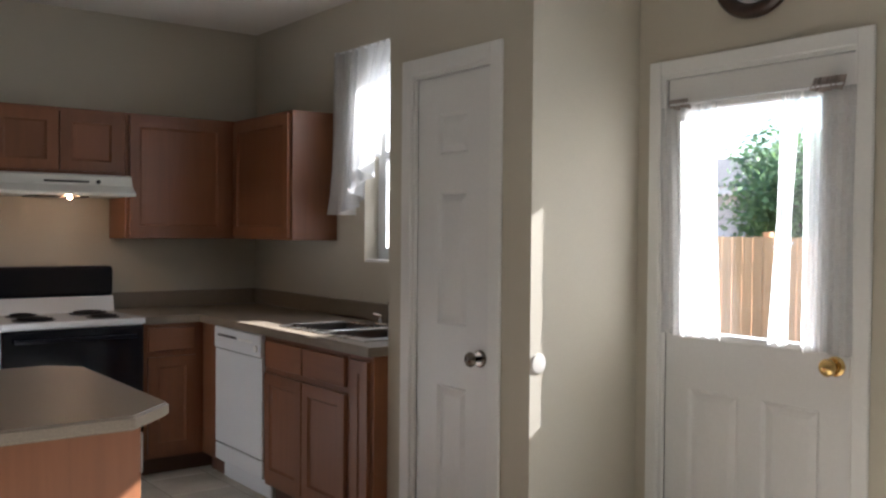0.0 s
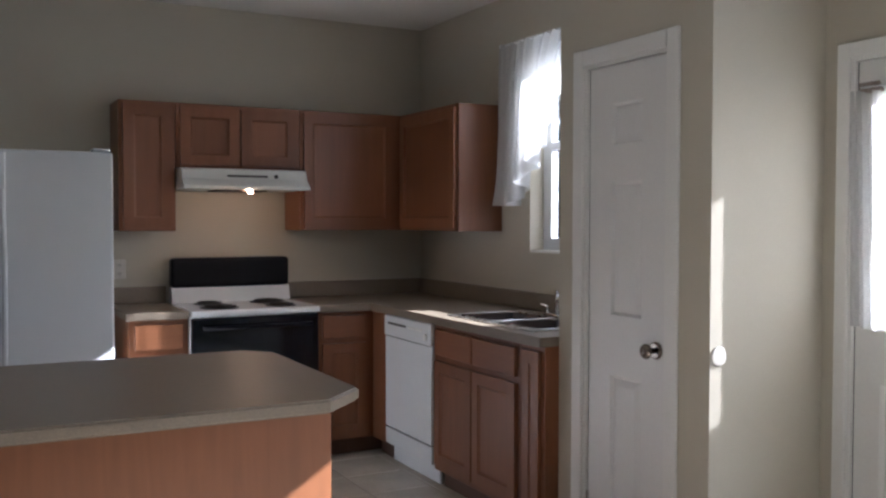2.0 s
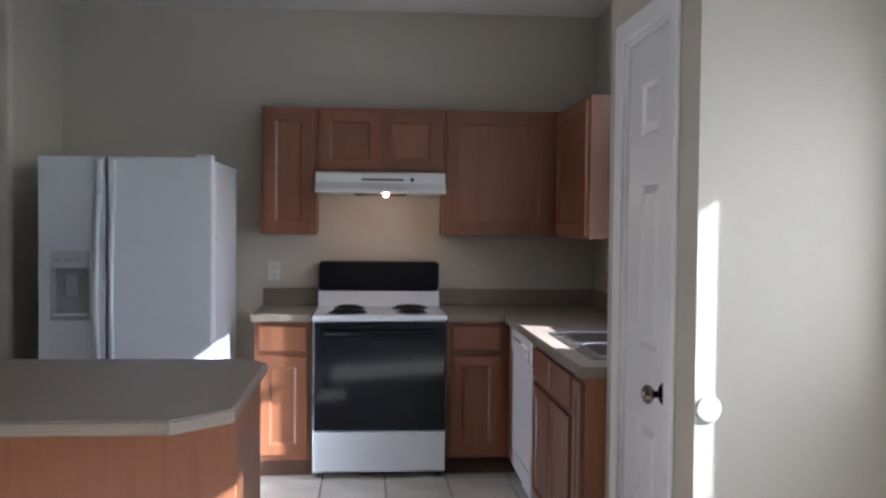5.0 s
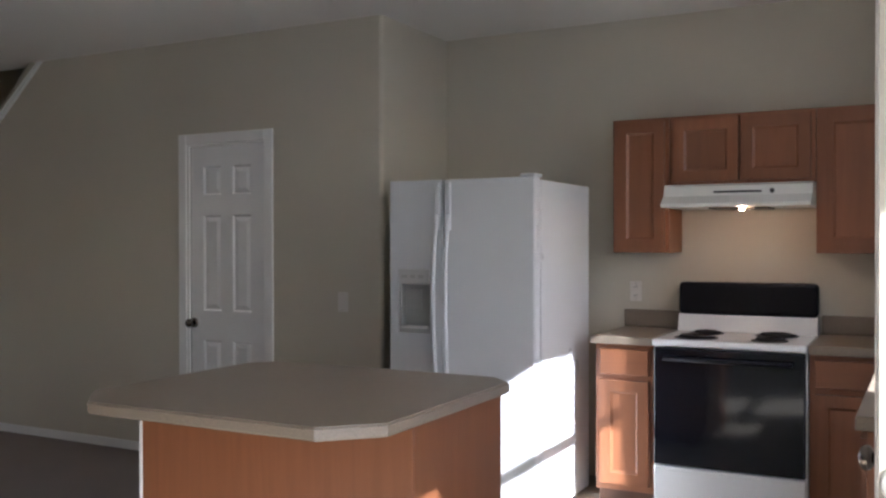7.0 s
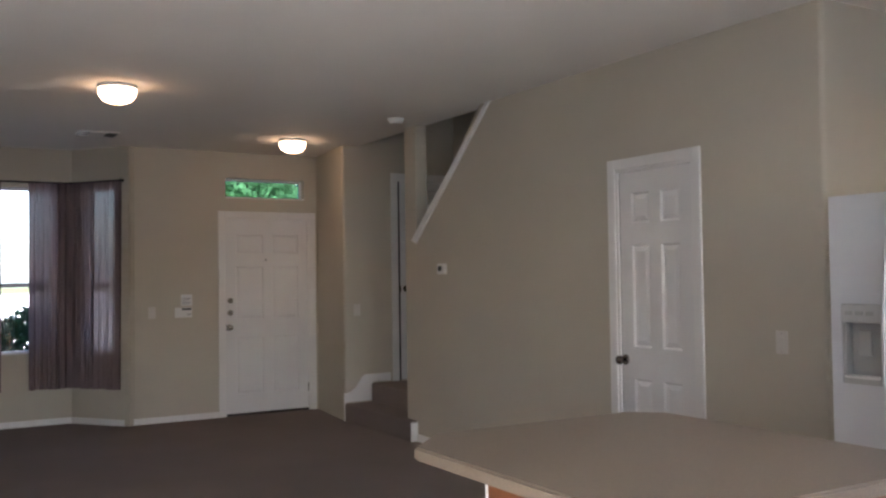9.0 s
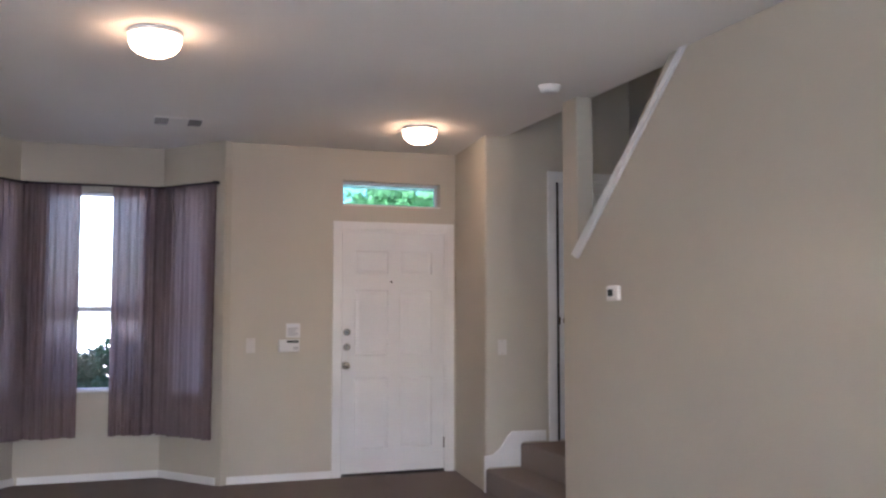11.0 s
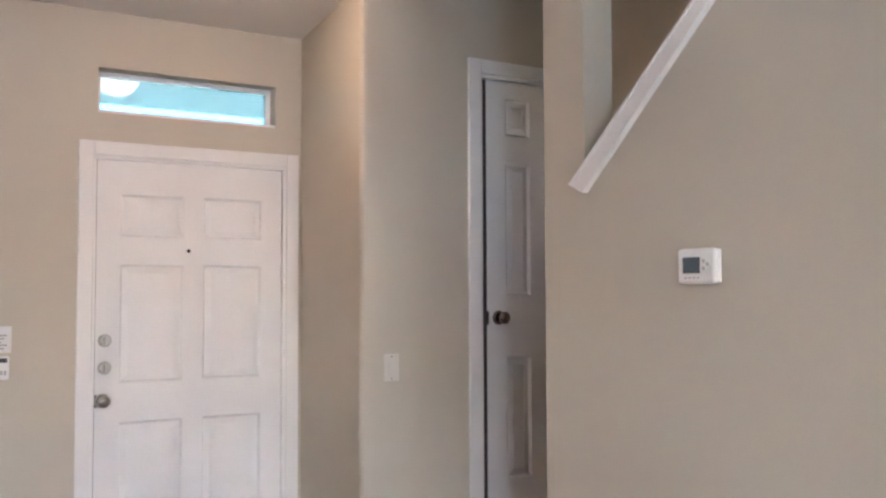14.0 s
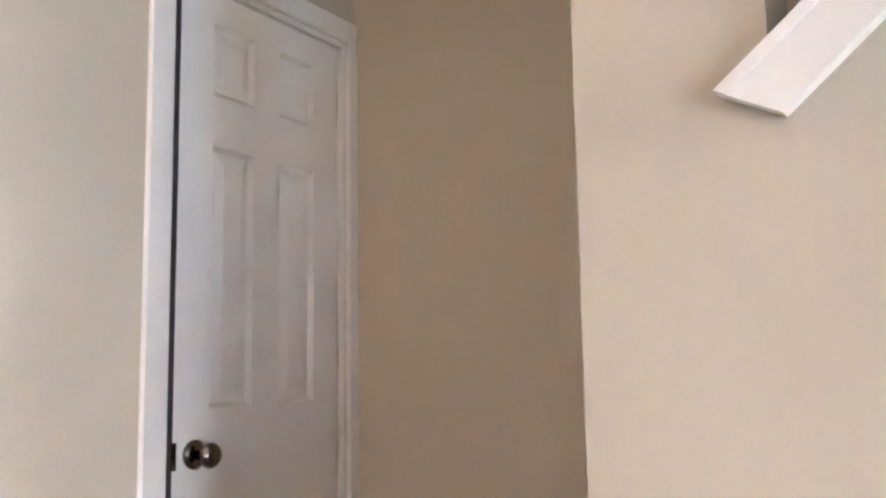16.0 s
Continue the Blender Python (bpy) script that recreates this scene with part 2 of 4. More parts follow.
# ---- mesh helpers ----
def part(name, bm, mat, parent=None, label="", smooth=False):
    """Links a bmesh as one mesh object, under a thing or part where given."""
    bmesh.ops.recalc_face_normals(bm, faces=bm.faces)
    me = bpy.data.meshes.new(name)
    bm.to_mesh(me)
    bm.free()
    if smooth:
        for p in me.polygons:
            p.use_smooth = True
    me.materials.append(mat)
    ob = new(name, me)
    if parent:
        ob.parent = parent
    if label:
        ob["label"] = label
    return ob


def thing(name, m, label, category, group="", kind=""):
    ob = new(name)
    ob.matrix_world = m
    ob.empty_display_size = 0.1
    return tagged(ob, label, category, group, kind)


def box(bm, x0, x1, y0, y1, z0, z1, bevel=0.0, segments=2):
    vs = [bm.verts.new((x, y, z)) for x in (x0, x1) for y in (y0, y1) for z in (z0, z1)]
    fs = [bm.faces.new([vs[i] for i in q]) for q in ((0, 1, 3, 2), (4, 6, 7, 5), (0, 4, 5, 1), (2, 3, 7, 6), (0, 2, 6, 4), (1, 5, 7, 3))]
    if bevel:
        es = list({e for f in fs for e in f.edges})
        bmesh.ops.bevel(bm, geom=es, offset=bevel, segments=segments, affect="EDGES", clamp_overlap=True, profile=0.5)
    return bm


def boxes(*rows, bevel=0.0):
    bm = bmesh.new()
    for r in rows:
        box(bm, *r, bevel=bevel)
    return bm


def one(x0, x1, y0, y1, z0, z1, bevel=0.0, segments=2):
    return box(bmesh.new(), x0, x1, y0, y1, z0, z1, bevel, segments)


def prism(bm, outline, lo, hi, axis="z"):
    """A flat outline pushed along an axis. For z the outline is (x, y), for y (x, z), for x (y, z)."""
    put = {"z": lambda a, b, c: (a, b, c), "y": lambda a, b, c: (a, c, b), "x": lambda a, b, c: (c, a, b)}[axis]
    a = [bm.verts.new(put(*p, lo)) for p in outline]
    b = [bm.verts.new(put(*p, hi)) for p in outline]
    bm.faces.new(a), bm.faces.new(b[::-1])
    for i in range(len(a)):
        j = (i + 1) % len(a)
        bm.faces.new((a[i], a[j], b[j], b[i]))
    return bm


def lathe(profile, m=None, seg=20, bm=None):
    """Turns (radius, height) pairs about the z axis."""
    bm = bm or bmesh.new()
    m = m or Matrix()
    rings = []
    for r, h in profile:
        if r < 1e-6:
            rings.append([bm.verts.new(m @ Vector((0, 0, h)))])
        else:
            rings.append([bm.verts.new(m @ Vector((r * math.cos(k * math.tau / seg), r * math.sin(k * math.tau / seg), h))) for k in range(seg)])
    for a, b in zip(rings, rings[1:]):
        for k in range(seg):
            q = [a[k % len(a)], a[(k + 1) % len(a)], b[(k + 1) % len(b)], b[k % len(b)]]
            q = list(dict.fromkeys(q))
            if len(q) > 2:
                bm.faces.new(q)
    if len(rings[0]) > 1:
        bm.faces.new(rings[0][::-1])
    if len(rings[-1]) > 1:
        bm.faces.new(rings[-1])
    return bm


def tube(points, r, seg=10, bm=None, closed=False):
    """A round bar along points; r may be a list."""
    bm = bm or bmesh.new()
    pts = [Vector(p) for p in points]
    rs = r if isinstance(r, (list, tuple)) else [r] * len(pts)
    rings, up = [], None
    for i, p in enumerate(pts):
        if closed:
            d = pts[(i + 1) % len(pts)] - pts[i - 1]
        else:
            d = pts[min(i + 1, len(pts) - 1)] - pts[max(i - 1, 0)]
        d.normalize()
        if up is None:
            up = d.orthogonal().normalized()
        side = (up - d * up.dot(d)).normalized()
        up = side
        other = d.cross(side)
        rings.append([bm.verts.new(p + rs[i] * (math.cos(k * math.tau / seg) * side + math.sin(k * math.tau / seg) * other)) for k in range(seg)])
    n = len(rings)
    for i in range(n if closed else n - 1):
        a, b = rings[i], rings[(i + 1) % n]
        for k in range(seg):
            bm.faces.new((a[k], a[(k + 1) % seg], b[(k + 1) % seg], b[k]))
    if not closed:
        bm.faces.new(rings[0][::-1]), bm.faces.new(rings[-1])
    return bm


def holed(u0, u1, z0, z1, d0, d1, holes=(), axis="x", bm=None):
    """A wall slab from u0 to u1 with rectangular openings (u0, u1, z0, z1) cut clean through. axis x: u runs along x and d along y; axis y: the other way."""
    bm = bm or bmesh.new()
    us = sorted({u0, u1, *[h for q in holes for h in q[:2] if u0 < h < u1]})
    zs = sorted({z0, z1, *[h for q in holes for h in q[2:] if z0 < h < z1]})
    nu, nz = len(us) - 1, len(zs) - 1
    def solid(i, k):
        if not (0 <= i < nu and 0 <= k < nz):
            return False
        u, z = (us[i] + us[i + 1]) / 2, (zs[k] + zs[k + 1]) / 2
        return not any(a < u < b and c < z < d for a, b, c, d in holes)
    seen = {}
    def v(u, d, z):
        key = (round(u, 5), round(d, 5), round(z, 5))
        if key not in seen:
            seen[key] = bm.verts.new((u, d, z) if axis == "x" else (d, u, z))
        return seen[key]
    for i in range(nu):
        for k in range(nz):
            if not solid(i, k):
                continue
            a, b, c, e = us[i], us[i + 1], zs[k], zs[k + 1]
            bm.faces.new((v(a, d0, c), v(b, d0, c), v(b, d0, e), v(a, d0, e)))
            bm.faces.new((v(a, d1, c), v(a, d1, e), v(b, d1, e), v(b, d1, c)))
            for di, dk, q in ((-1, 0, ((a, c), (a, e))), (1, 0, ((b, c), (b, e))), (0, -1, ((a, c), (b, c))), (0, 1, ((a, e), (b, e)))):
                if not solid(i + di, k + dk):
                    (p, r), (s, w) = q
                    bm.faces.new((v(p, d0, r), v(s, d0, w), v(s, d1, w), v(p, d1, r)))
    return bm


def structure(name, bm, mat, label="", category=""):
    return tagged(part(name, bm, mat), label, category, kind="structure")


def raised_panel(bm, u0, u1, z0, z1, front, depth=0.011, slope=0.026, back=0.012):
    """A moulded door panel: the edge slopes into a groove, then a wide bevel rises to the field; seen from -y."""
    a = [(u0, z0), (u1, z0), (u1, z1), (u0, z1)]
    rings = []
    for ins, y in ((0, front + back), (0, front + 0.0005), (0.004, front + 0.004), (0.011, front + depth), (0.014, front + depth), (0.014 + slope, front + 0.003)):
        rings.append([bm.verts.new((u + (ins if i in (0, 3) else -ins), y, z + (ins if i in (0, 1) else -ins))) for i, (u, z) in enumerate(a)])
    for p, q in zip(rings, rings[1:]):
        for i in range(4):
            j = (i + 1) % 4
            bm.faces.new((p[i], p[j], q[j], q[i]))
    bm.faces.new(rings[-1]), bm.faces.new(rings[0][::-1])
    return bm


# ---- large structure ----
H = 2.72                                   # ceiling
REAR, STOVE, LONG, FRONT, SOUTH = 1.73, 0.0, -0.80, -7.93, -6.6

structure("wall_kitchen", holed(-1.53, 1.88, 0, H, STOVE, 0.12), WALL, "greige painted drywall behind stove and cabinets", "wall")
structure("wall_rear", holed(SOUTH - 0.12, STOVE, 0, H, REAR, 1.88, [(-2.37, -1.37, 1.235, 2.40), (-4.23, -3.455, -1, 2.005), (-5.44, -4.52, 0.15, 2.05)], "y"), WALL,
          "greige painted outer wall with windows and back door", "wall")
structure("wall_pantry_front", holed(-3.345, -2.45, 0, H, 1.17, 1.28, [(-3.13, -2.62, -1, 2.05)], "y"), WALL, "greige painted pantry wall with narrow door", "wall")
structure("wall_pantry_side", holed(1.28, REAR, 0, H, -3.345, -3.235), WALL, "greige painted pantry wall with sunlit strip", "wall")
structure("wall_pantry_kitchen", holed(1.28, REAR, 0, H, -2.56, -2.45), WALL, "greige painted pantry wall beside the counter", "wall")
bm = holed(-5.783, -5.59, 0, H, LONG, -0.69)
CAP_A, CAP_B = (-5.667, 1.729), (-4.60, 2.71)
slope = (CAP_B[1] - CAP_A[1]) / (CAP_B[0] - CAP_A[0])
zc = CAP_A[1] + slope * (-5.59 - CAP_A[0])
prism(bm, [(-5.59, 0), (-3.025, 0), (-3.025, H), (-4.55, H), (-5.59, zc - 0.055)], LONG, -0.69, "y")
prism(bm, [(-3.025, 2.05), (-2.375, 2.05), (-2.375, H), (-3.025, H)], LONG, -0.69, "y")
BULLNOSE = [(-1.555 + 0.025 * math.sin(k * math.pi / 12), LONG + 0.025 - 0.025 * math.cos(k * math.pi / 12)) for k in range(7)]
prism(bm, [(-2.375, LONG)] + BULLNOSE + [(-1.53, -0.69), (-2.375, -0.69)], 0, H)
structure("wall_stairs", bm, WALL, "long greige wall with sloping stair opening and closet door", "wall")
structure("wall_alcove", holed(-0.69, 0.12, 0, H, -1.64, -1.53, axis="y"), WALL, "greige return wall beside the refrigerator", "wall")
structure("wall_stairwell", holed(-7.09, -1.53, 0, 5.2, 0.42, 0.54), WALL, "shaded greige wall at the back of the stairs", "wall")
# unseen wall, added to keep sky light out of the landing door's gap
structure("blocker_behind_landing_door", holed(-0.76, 0.42, 0, 3.0, -7.40, -7.30, [], "y"), WALL, "added unseen wall blocking sky light behind the landing door", "wall")
structure("wall_landing", holed(-0.76, 0.42, 0, 5.2, -7.09, -6.975, [(-0.270, 0.385, 0.36, 2.405)], "y"), WALL, "greige wall with door at the stair landing", "wall")
bm = bmesh.new()
prism(bm, [(-7.93, -0.745), (-7.0, -0.857), (-6.985, -0.853), (-6.977, -0.845), (-6.975, -0.83), (-6.975, -0.76), (-7.93, -0.64)], 0, H)
structure("wall_entry_side", bm, WALL, "greige wall beside the front door with rounded corner", "wall")
structure("wall_front", holed(-2.66, -0.62, 0, H, -8.07, FRONT, [(-1.765, -0.825, -1, 2.05), (-1.745, -0.885, 2.245, 2.455)], "y"), WALL,
          "greige front wall with door and transom window", "wall")
structure("wall_front_south", holed(SOUTH - 0.12, -4.66, 0, H, -8.07, FRONT, axis="y"), WALL, "greige front wall beyond the bay", "wall")
BAY_X, BAY_R, BAY_L = -8.45, -3.15, -4.21
structure("wall_bay", holed(BAY_L - 0.05, BAY_R + 0.05, 0, H, BAY_X - 0.12, BAY_X, [(-4.06, -3.28, 0.71, 2.335)], "y"), WALL, "greige bay wall with tall window", "wall")
BAY_LEN = math.hypot(0.52, 0.40)
def bay_side(name, m):
    bm = holed(0.0, BAY_LEN + 0.06, 0, H, 0.0, 0.12, [(0.12, 0.54, 0.71, 2.335)])
    bm.transform(m)
    structure(name, bm, WALL, "greige angled bay wall with narrow window", "wall")
RIGHT_M = pose(BAY_X, BAY_R, 0, rz=math.degrees(math.atan2(0.40, 0.52)))
LEFT_M = pose(-7.93 - 0.045, BAY_L - 0.40 + 0.0, 0, rz=180 - math.degrees(math.atan2(0.40, 0.52)))
bay_side("wall_bay_right", RIGHT_M)
bay_side("wall_bay_left", LEFT_M)
structure("wall_south", holed(-8.07, 1.88, 0, H, SOUTH - 0.12, SOUTH), WALL, "greige painted wall closing the dining side", "wall")
bm = boxes((-8.7, 1.88, SOUTH - 0.12, -0.69, H, H + 0.1), (-1.64, 1.88, -0.69, 0.12, H, H + 0.1))
structure("ceiling", bm, CEIL, "light textured ceiling", "ceiling")
bm = boxes((-7.09, -1.53, -0.80, -0.69, H + 0.1, 5.2), (-1.64, -1.53, -0.69, 0.42, H + 0.1, 5.2), (-7.09, -1.53, -0.80, 0.54, 5.2, 5.3))
structure("wall_upper", bm, WALL, "dark upper stairwell walls", "wall")

# floors: carpet in the living side, tiles in the kitchen
bm = boxes((-8.6, -1.32, SOUTH, -0.64, -0.1, 0.006), (-7.95, -6.9, -0.9, -0.6, -0.1, 0.005))
structure("floor_carpet", bm, CARPET, "taupe cut-pile carpet", "carpet")
tile_floor = structure("floor_tiles", one(-1.32, REAR, SOUTH, 0.0, -0.1, -0.006), GROUT, "square beige ceramic floor tiles with dark grout", "tile floor")


def baseboard(rows):
    for x0, x1, y0, y1 in rows:
        bm = one(x0, x1, y0, y1, 0.0, 0.066, 0.003, 1)
        structure("baseboard", bm, TRIM, "white painted baseboard", "baseboard")
T = 0.012
baseboard([(-5.60, -3.09, LONG - T, LONG), (-2.31, -1.55, LONG - T, LONG), (-1.53, -1.53 + T, LONG + 0.02, -0.06),
           (FRONT, FRONT + T, -2.70, -1.83), (BAY_X, BAY_X + T, BAY_L, BAY_R), (1.28, REAR, -3.345 - T, -3.345), (1.17 - T, 1.17, -3.345, -3.195)])
for m in (RIGHT_M, LEFT_M):
    bm = one(0.0, BAY_LEN, -T, 0.0, 0, 0.066, 0.003, 1)
    bm.transform(m)
    structure("baseboard", bm, TRIM, "white painted baseboard", "baseboard")
# sloping cap on the stair wall, with a small moulding under it
cap = structure("stair_cap", bmesh.new(), TRIM, "white painted sloping cap on the stair wall", "trim")
d = Vector((CAP_B[0] - CAP_A[0], CAP_B[1] - CAP_A[1])).normalized()
nrm = Vector((d.y, -d.x))
def band(a0, a1, ext0, ext1=0.2):
    p = [Vector(CAP_A) + d * ext0 + nrm * a0, Vector(CAP_B) + d * ext1 + nrm * a0, Vector(CAP_B) + d * ext1 + nrm * a1, Vector(CAP_A) + d * (ext0 + (a1 - a0) * 0.4) + nrm * a1]
    p = [Vector((q.x, min(q.y, H - 0.001))) for q in p]
    return [(q.x, q.y) for q in p]
bm = bmesh.new()
prism(bm, band(0.024, 0.036, 0.02), LONG - 0.025, -0.66, "y")
part("cap_board", bm, TRIM, cap)
bm = bmesh.new()
prism(bm, band(0.036, 0.086, 0.024), LONG - 0.022, LONG - 0.0005, "y")
part("fascia", bm, TRIM, cap)

# ---- stairs ----
stairs = thing("staircase", pose(0, 0, 0), "taupe carpeted stairs turning at a low landing", "stairs", kind="structure")
part("step", one(-6.972, -5.615, -0.865, -0.56, 0.0, 0.18, 0.018), CARPET, stairs)
part("landing", one(-6.972, -5.60, -0.575, 0.418, 0.0, 0.36, 0.016), CARPET, stairs)
for k in range(9):
    part("step", one(-5.60 + 0.22 * k, -5.34 + 0.22 * k, -0.688, 0.418, 0.30 + 0.19 * k, 0.55 + 0.19 * k, 0.015), CARPET, stairs)
part("stair_end", one(-5.613, -5.60, -0.865, LONG, 0.0, 0.165), TRIM, stairs, "white painted end board")
bm = bmesh.new()
prism(bm, [(-0.872, 0.0), (-0.845, 0.0), (-0.845, 0.19), (-0.56, 0.19), (-0.56, 0.37), (-0.36, 0.37), (-0.36, 0.45), (-0.64, 0.45), (-0.68, 0.42), (-0.74, 0.33), (-0.80, 0.285), (-0.872, 0.275)], -6.9745, -6.958, "x")
part("skirt_board", bm, TRIM, stairs, "white stepped skirt board")


# ---- doors ----
def door(name, m, w, h, label, hinge="left", knobmat=BRONZE, columns=2, casing=0.062, glass=None, knob_z=0.93, lock=(), depth=0.11, rows=((0.20, 0.78), (0.97, 1.585), (1.715, 1.90)), strike=True, gap=0.005, inset=0.045):
    """A panelled door in its casing. Local x runs along the opening, the room is at -y."""
    ob = thing(name, m, label, "door", kind="structure")
    g = 0.018
    bm = bmesh.new()
    box(bm, -casing, 0.004, -0.015, 0.0, 0, h + casing, 0.004, 1), box(bm, w - 0.004, w + casing, -0.015, 0.0, 0, h + casing, 0.004, 1)
    box(bm, 0.004, w - 0.004, -0.0145, 0.0, h - 0.004, h + casing - 0.0005, 0.004, 1)
    frame_ob = part("casing", bm, TRIM, ob)
    part("jamb", boxes((0.0005, g, 0.0, depth, 0, h - 0.0005), (w - g, w - 0.0005, 0.0, depth, 0, h - 0.0005), (g, w - g, 0.0, depth, h - g, h - 0.0005),
                       (g, g + 0.012, 0.058, depth, 0, h - g), (w - g - 0.012, w - g, 0.058, depth, 0, h - g)), TRIM, ob)
    a, b = g + gap, w - g - 0.005
    stile = 0.105 if columns == 2 else (b - a) * 0.30
    mid = 0.095
    if columns == 2:
        cw = (b - a - 2 * stile - mid) / 2
        cols = [(a + stile, a + stile + cw), (b - stile - cw, b - stile)]
    else:
        cols = [(a + stile, b - stile)]
    holes = [(c0, c1, z0, z1) for c0, c1 in cols for z0, z1 in rows]
    if glass:
        holes.append(glass)
    front = 0.014
    slab = part("slab", holed(a, b, 0.012, h - g - 0.003, front, front + 0.04, holes), DOOR, ob)
    for c0, c1, z0, z1 in holes[:len(cols) * len(rows)]:
        part("panel", raised_panel(bmesh.new(), c0, c1, z0, z1, front, back=0.03), DOOR, ob)
    kx = b - 0.050 if hinge == "left" else a + inset
    knob(ob, kx, front, knob_z, knobmat)
    if strike:
        ex = b - 0.002 if hinge == "left" else a - 0.004
        part("latch_plate", one(ex, ex + 0.012, front - 0.003, front + 0.02, knob_z - 0.03, knob_z + 0.03), knobmat, ob)
    # dark strip in the gap beside the slab, painting its deep shade
    part("gap_shade_strip", one(g + 0.0005, a - 0.0005, front + 0.001, front + 0.03, 0.0, h - g - 0.003), DARKP, ob)
    hx = a if hinge == "left" else b
    for z in (0.25, 1.02, 1.80):
        part("hinge", lathe([(0.007, -0.045), (0.007, 0.045)], pose(hx, front - 0.004, z), 10), NICKEL if knobmat is not BRASS else BRASS, ob)
        return ob


def knob(parent, x, y, z, mat, label=""):
    """A round knob with its rose, standing out of the slab's face."""
    m = pose(x, y, z, 90)
    part("rose", lathe([(0.033, 0), (0.033, 0.006), (0.026, 0.012), (0.0, 0.012)], m), mat, parent)
    part("knob", lathe([(0.011, 0.010), (0.011, 0.03), (0.017, 0.036), (0.027, 0.044), (0.029, 0.053), (0.024, 0.062), (0.012, 0.067), (0, 0.068)], m), mat, parent, label, smooth=True)


door("door_1", pose(1.17, -2.62, 0, rz=-90), 0.51, 2.05, "narrow cream painted panel door of the pantry", "left", BRONZE, columns=1, rows=((0.20, 0.80), (1.04, 1.57), (1.715, 1.88)))
closet = door("door_2", pose(-3.025, LONG, 0), 0.65, 2.05, "white six-panel closet door under the stairs", "right", BRONZE, strike=False, knob_z=0.888, inset=0.026)
entry = door("door_3", pose(FRONT, -1.765, 0, rz=90), 0.94, 2.05, "white six-panel front door with two deadbolts", "right", NICKEL, depth=0.13, rows=((0.22, 0.81), (0.99, 1.54), (1.67, 1.87)), inset=0.032, knob_z=0.915)
landing_door = door("door_4", pose(-6.975, -0.270, 0.36, rz=90), 0.655, 2.045, "shaded white six-panel door on the stair landing", "right", BRONZE, depth=0.11, gap=0.030, inset=0.062, rows=((0.20, 0.75), (1.03, 1.645), (1.77, 1.945)))
back = door("door_5", pose(REAR, -3.455, 0, rz=-90), 0.775, 2.005, "white half-glazed back door with sheer curtains", "left", BRASS, depth=0.15, knob_z=0.99, casing=0.050, glass=(0.105, 0.645, 1.05, 1.865), rows=((0.22, 0.84),))
for z in (1.19, 1.065):
    m = pose(0.064, 0.014, z, 90)
    part("deadbolt", lathe([(0.03, 0), (0.03, 0.012), (0.024, 0.02), (0, 0.02)], m), NICKEL, entry, smooth=False)
    part("thumb_turn", one(0.060, 0.068, -0.024, -0.006, z - 0.016, z + 0.016, 0.003), NICKEL, entry)
part("peephole", lathe([(0.009, 0), (0.009, 0.004), (0.004, 0.005), (0, 0.003)], pose(0.447, 0.014, 1.61, 90)), DARKP, entry)
part("door_sweep", one(0.024, 0.916, 0.004, 0.0138, 0.0125, 0.03), DARKP, entry, "dark rubber door sweep")
part("threshold", one(0.02, 0.92, 0.0, 0.13, 0.0, 0.012, 0.003), DARKP, entry, "dark metal threshold")
# glazing bead and pane of the back door
bm = bmesh.new()
for r in ((0.08, 0.105, 1.025, 1.89), (0.645, 0.67, 1.025, 1.89), (0.105, 0.645, 1.025, 1.05), (0.105, 0.645, 1.865, 1.89)):
    box(bm, r[0], r[1], 0.002, 0.014, r[2], r[3], 0.004, 1)
part("glazing_bead", bm, DOOR, back)
p = part("pane", one(0.106, 0.644, 0.032, 0.036, 1.051, 1.864), GLASS, back)
p.visible_shadow = False
for z in (1.12, 1.25):
    part("bolt_plate", one(0.752, 0.762, 0.006, 0.02, z - 0.03, z + 0.03), DARKP, back)


# ---- windows ----
def window(name, m, w, z0, z1, depth, label, rail=None, mullion=None, glass=GLASS, fw=0.045):
    """A vinyl window set in its opening. Local x runs along the opening, the room is at -y."""
    ob = thing(name, m, label, "window", kind="structure")
    y0, y1 = depth - 0.06, depth - 0.01
    e = 0.0006
    bm = boxes((e, fw, y0, y1, z0 + e, z1 - e), (w - fw, w - e, y0, y1, z0 + e, z1 - e), (fw, w - fw, y0, y1, z0 + e, z0 + fw), (fw, w - fw, y0, y1, z1 - fw, z1 - e))
    part("window_frame", bm, VINYL, ob)
    if rail:
        part("meeting_rail", one(fw, w - fw, y0 - 0.004, y1 - 0.004, rail - 0.02, rail + 0.02, 0.004), VINYL, ob)
    zz = [(z0 + fw, rail - 0.02), (rail + 0.02, z1 - fw)] if rail else [(z0 + fw, z1 - fw)]
    for a, b in zz:
        p = part("pane", one(fw, w - fw, (y0 + y1) / 2, (y0 + y1) / 2 + 0.004, a, b), glass, ob)
        p.visible_shadow = False
    part("window_sill", one(e, w - e, 0.002, y0, z0 + e, z0 + 0.014, 0.003), TRIM, ob)
    return ob


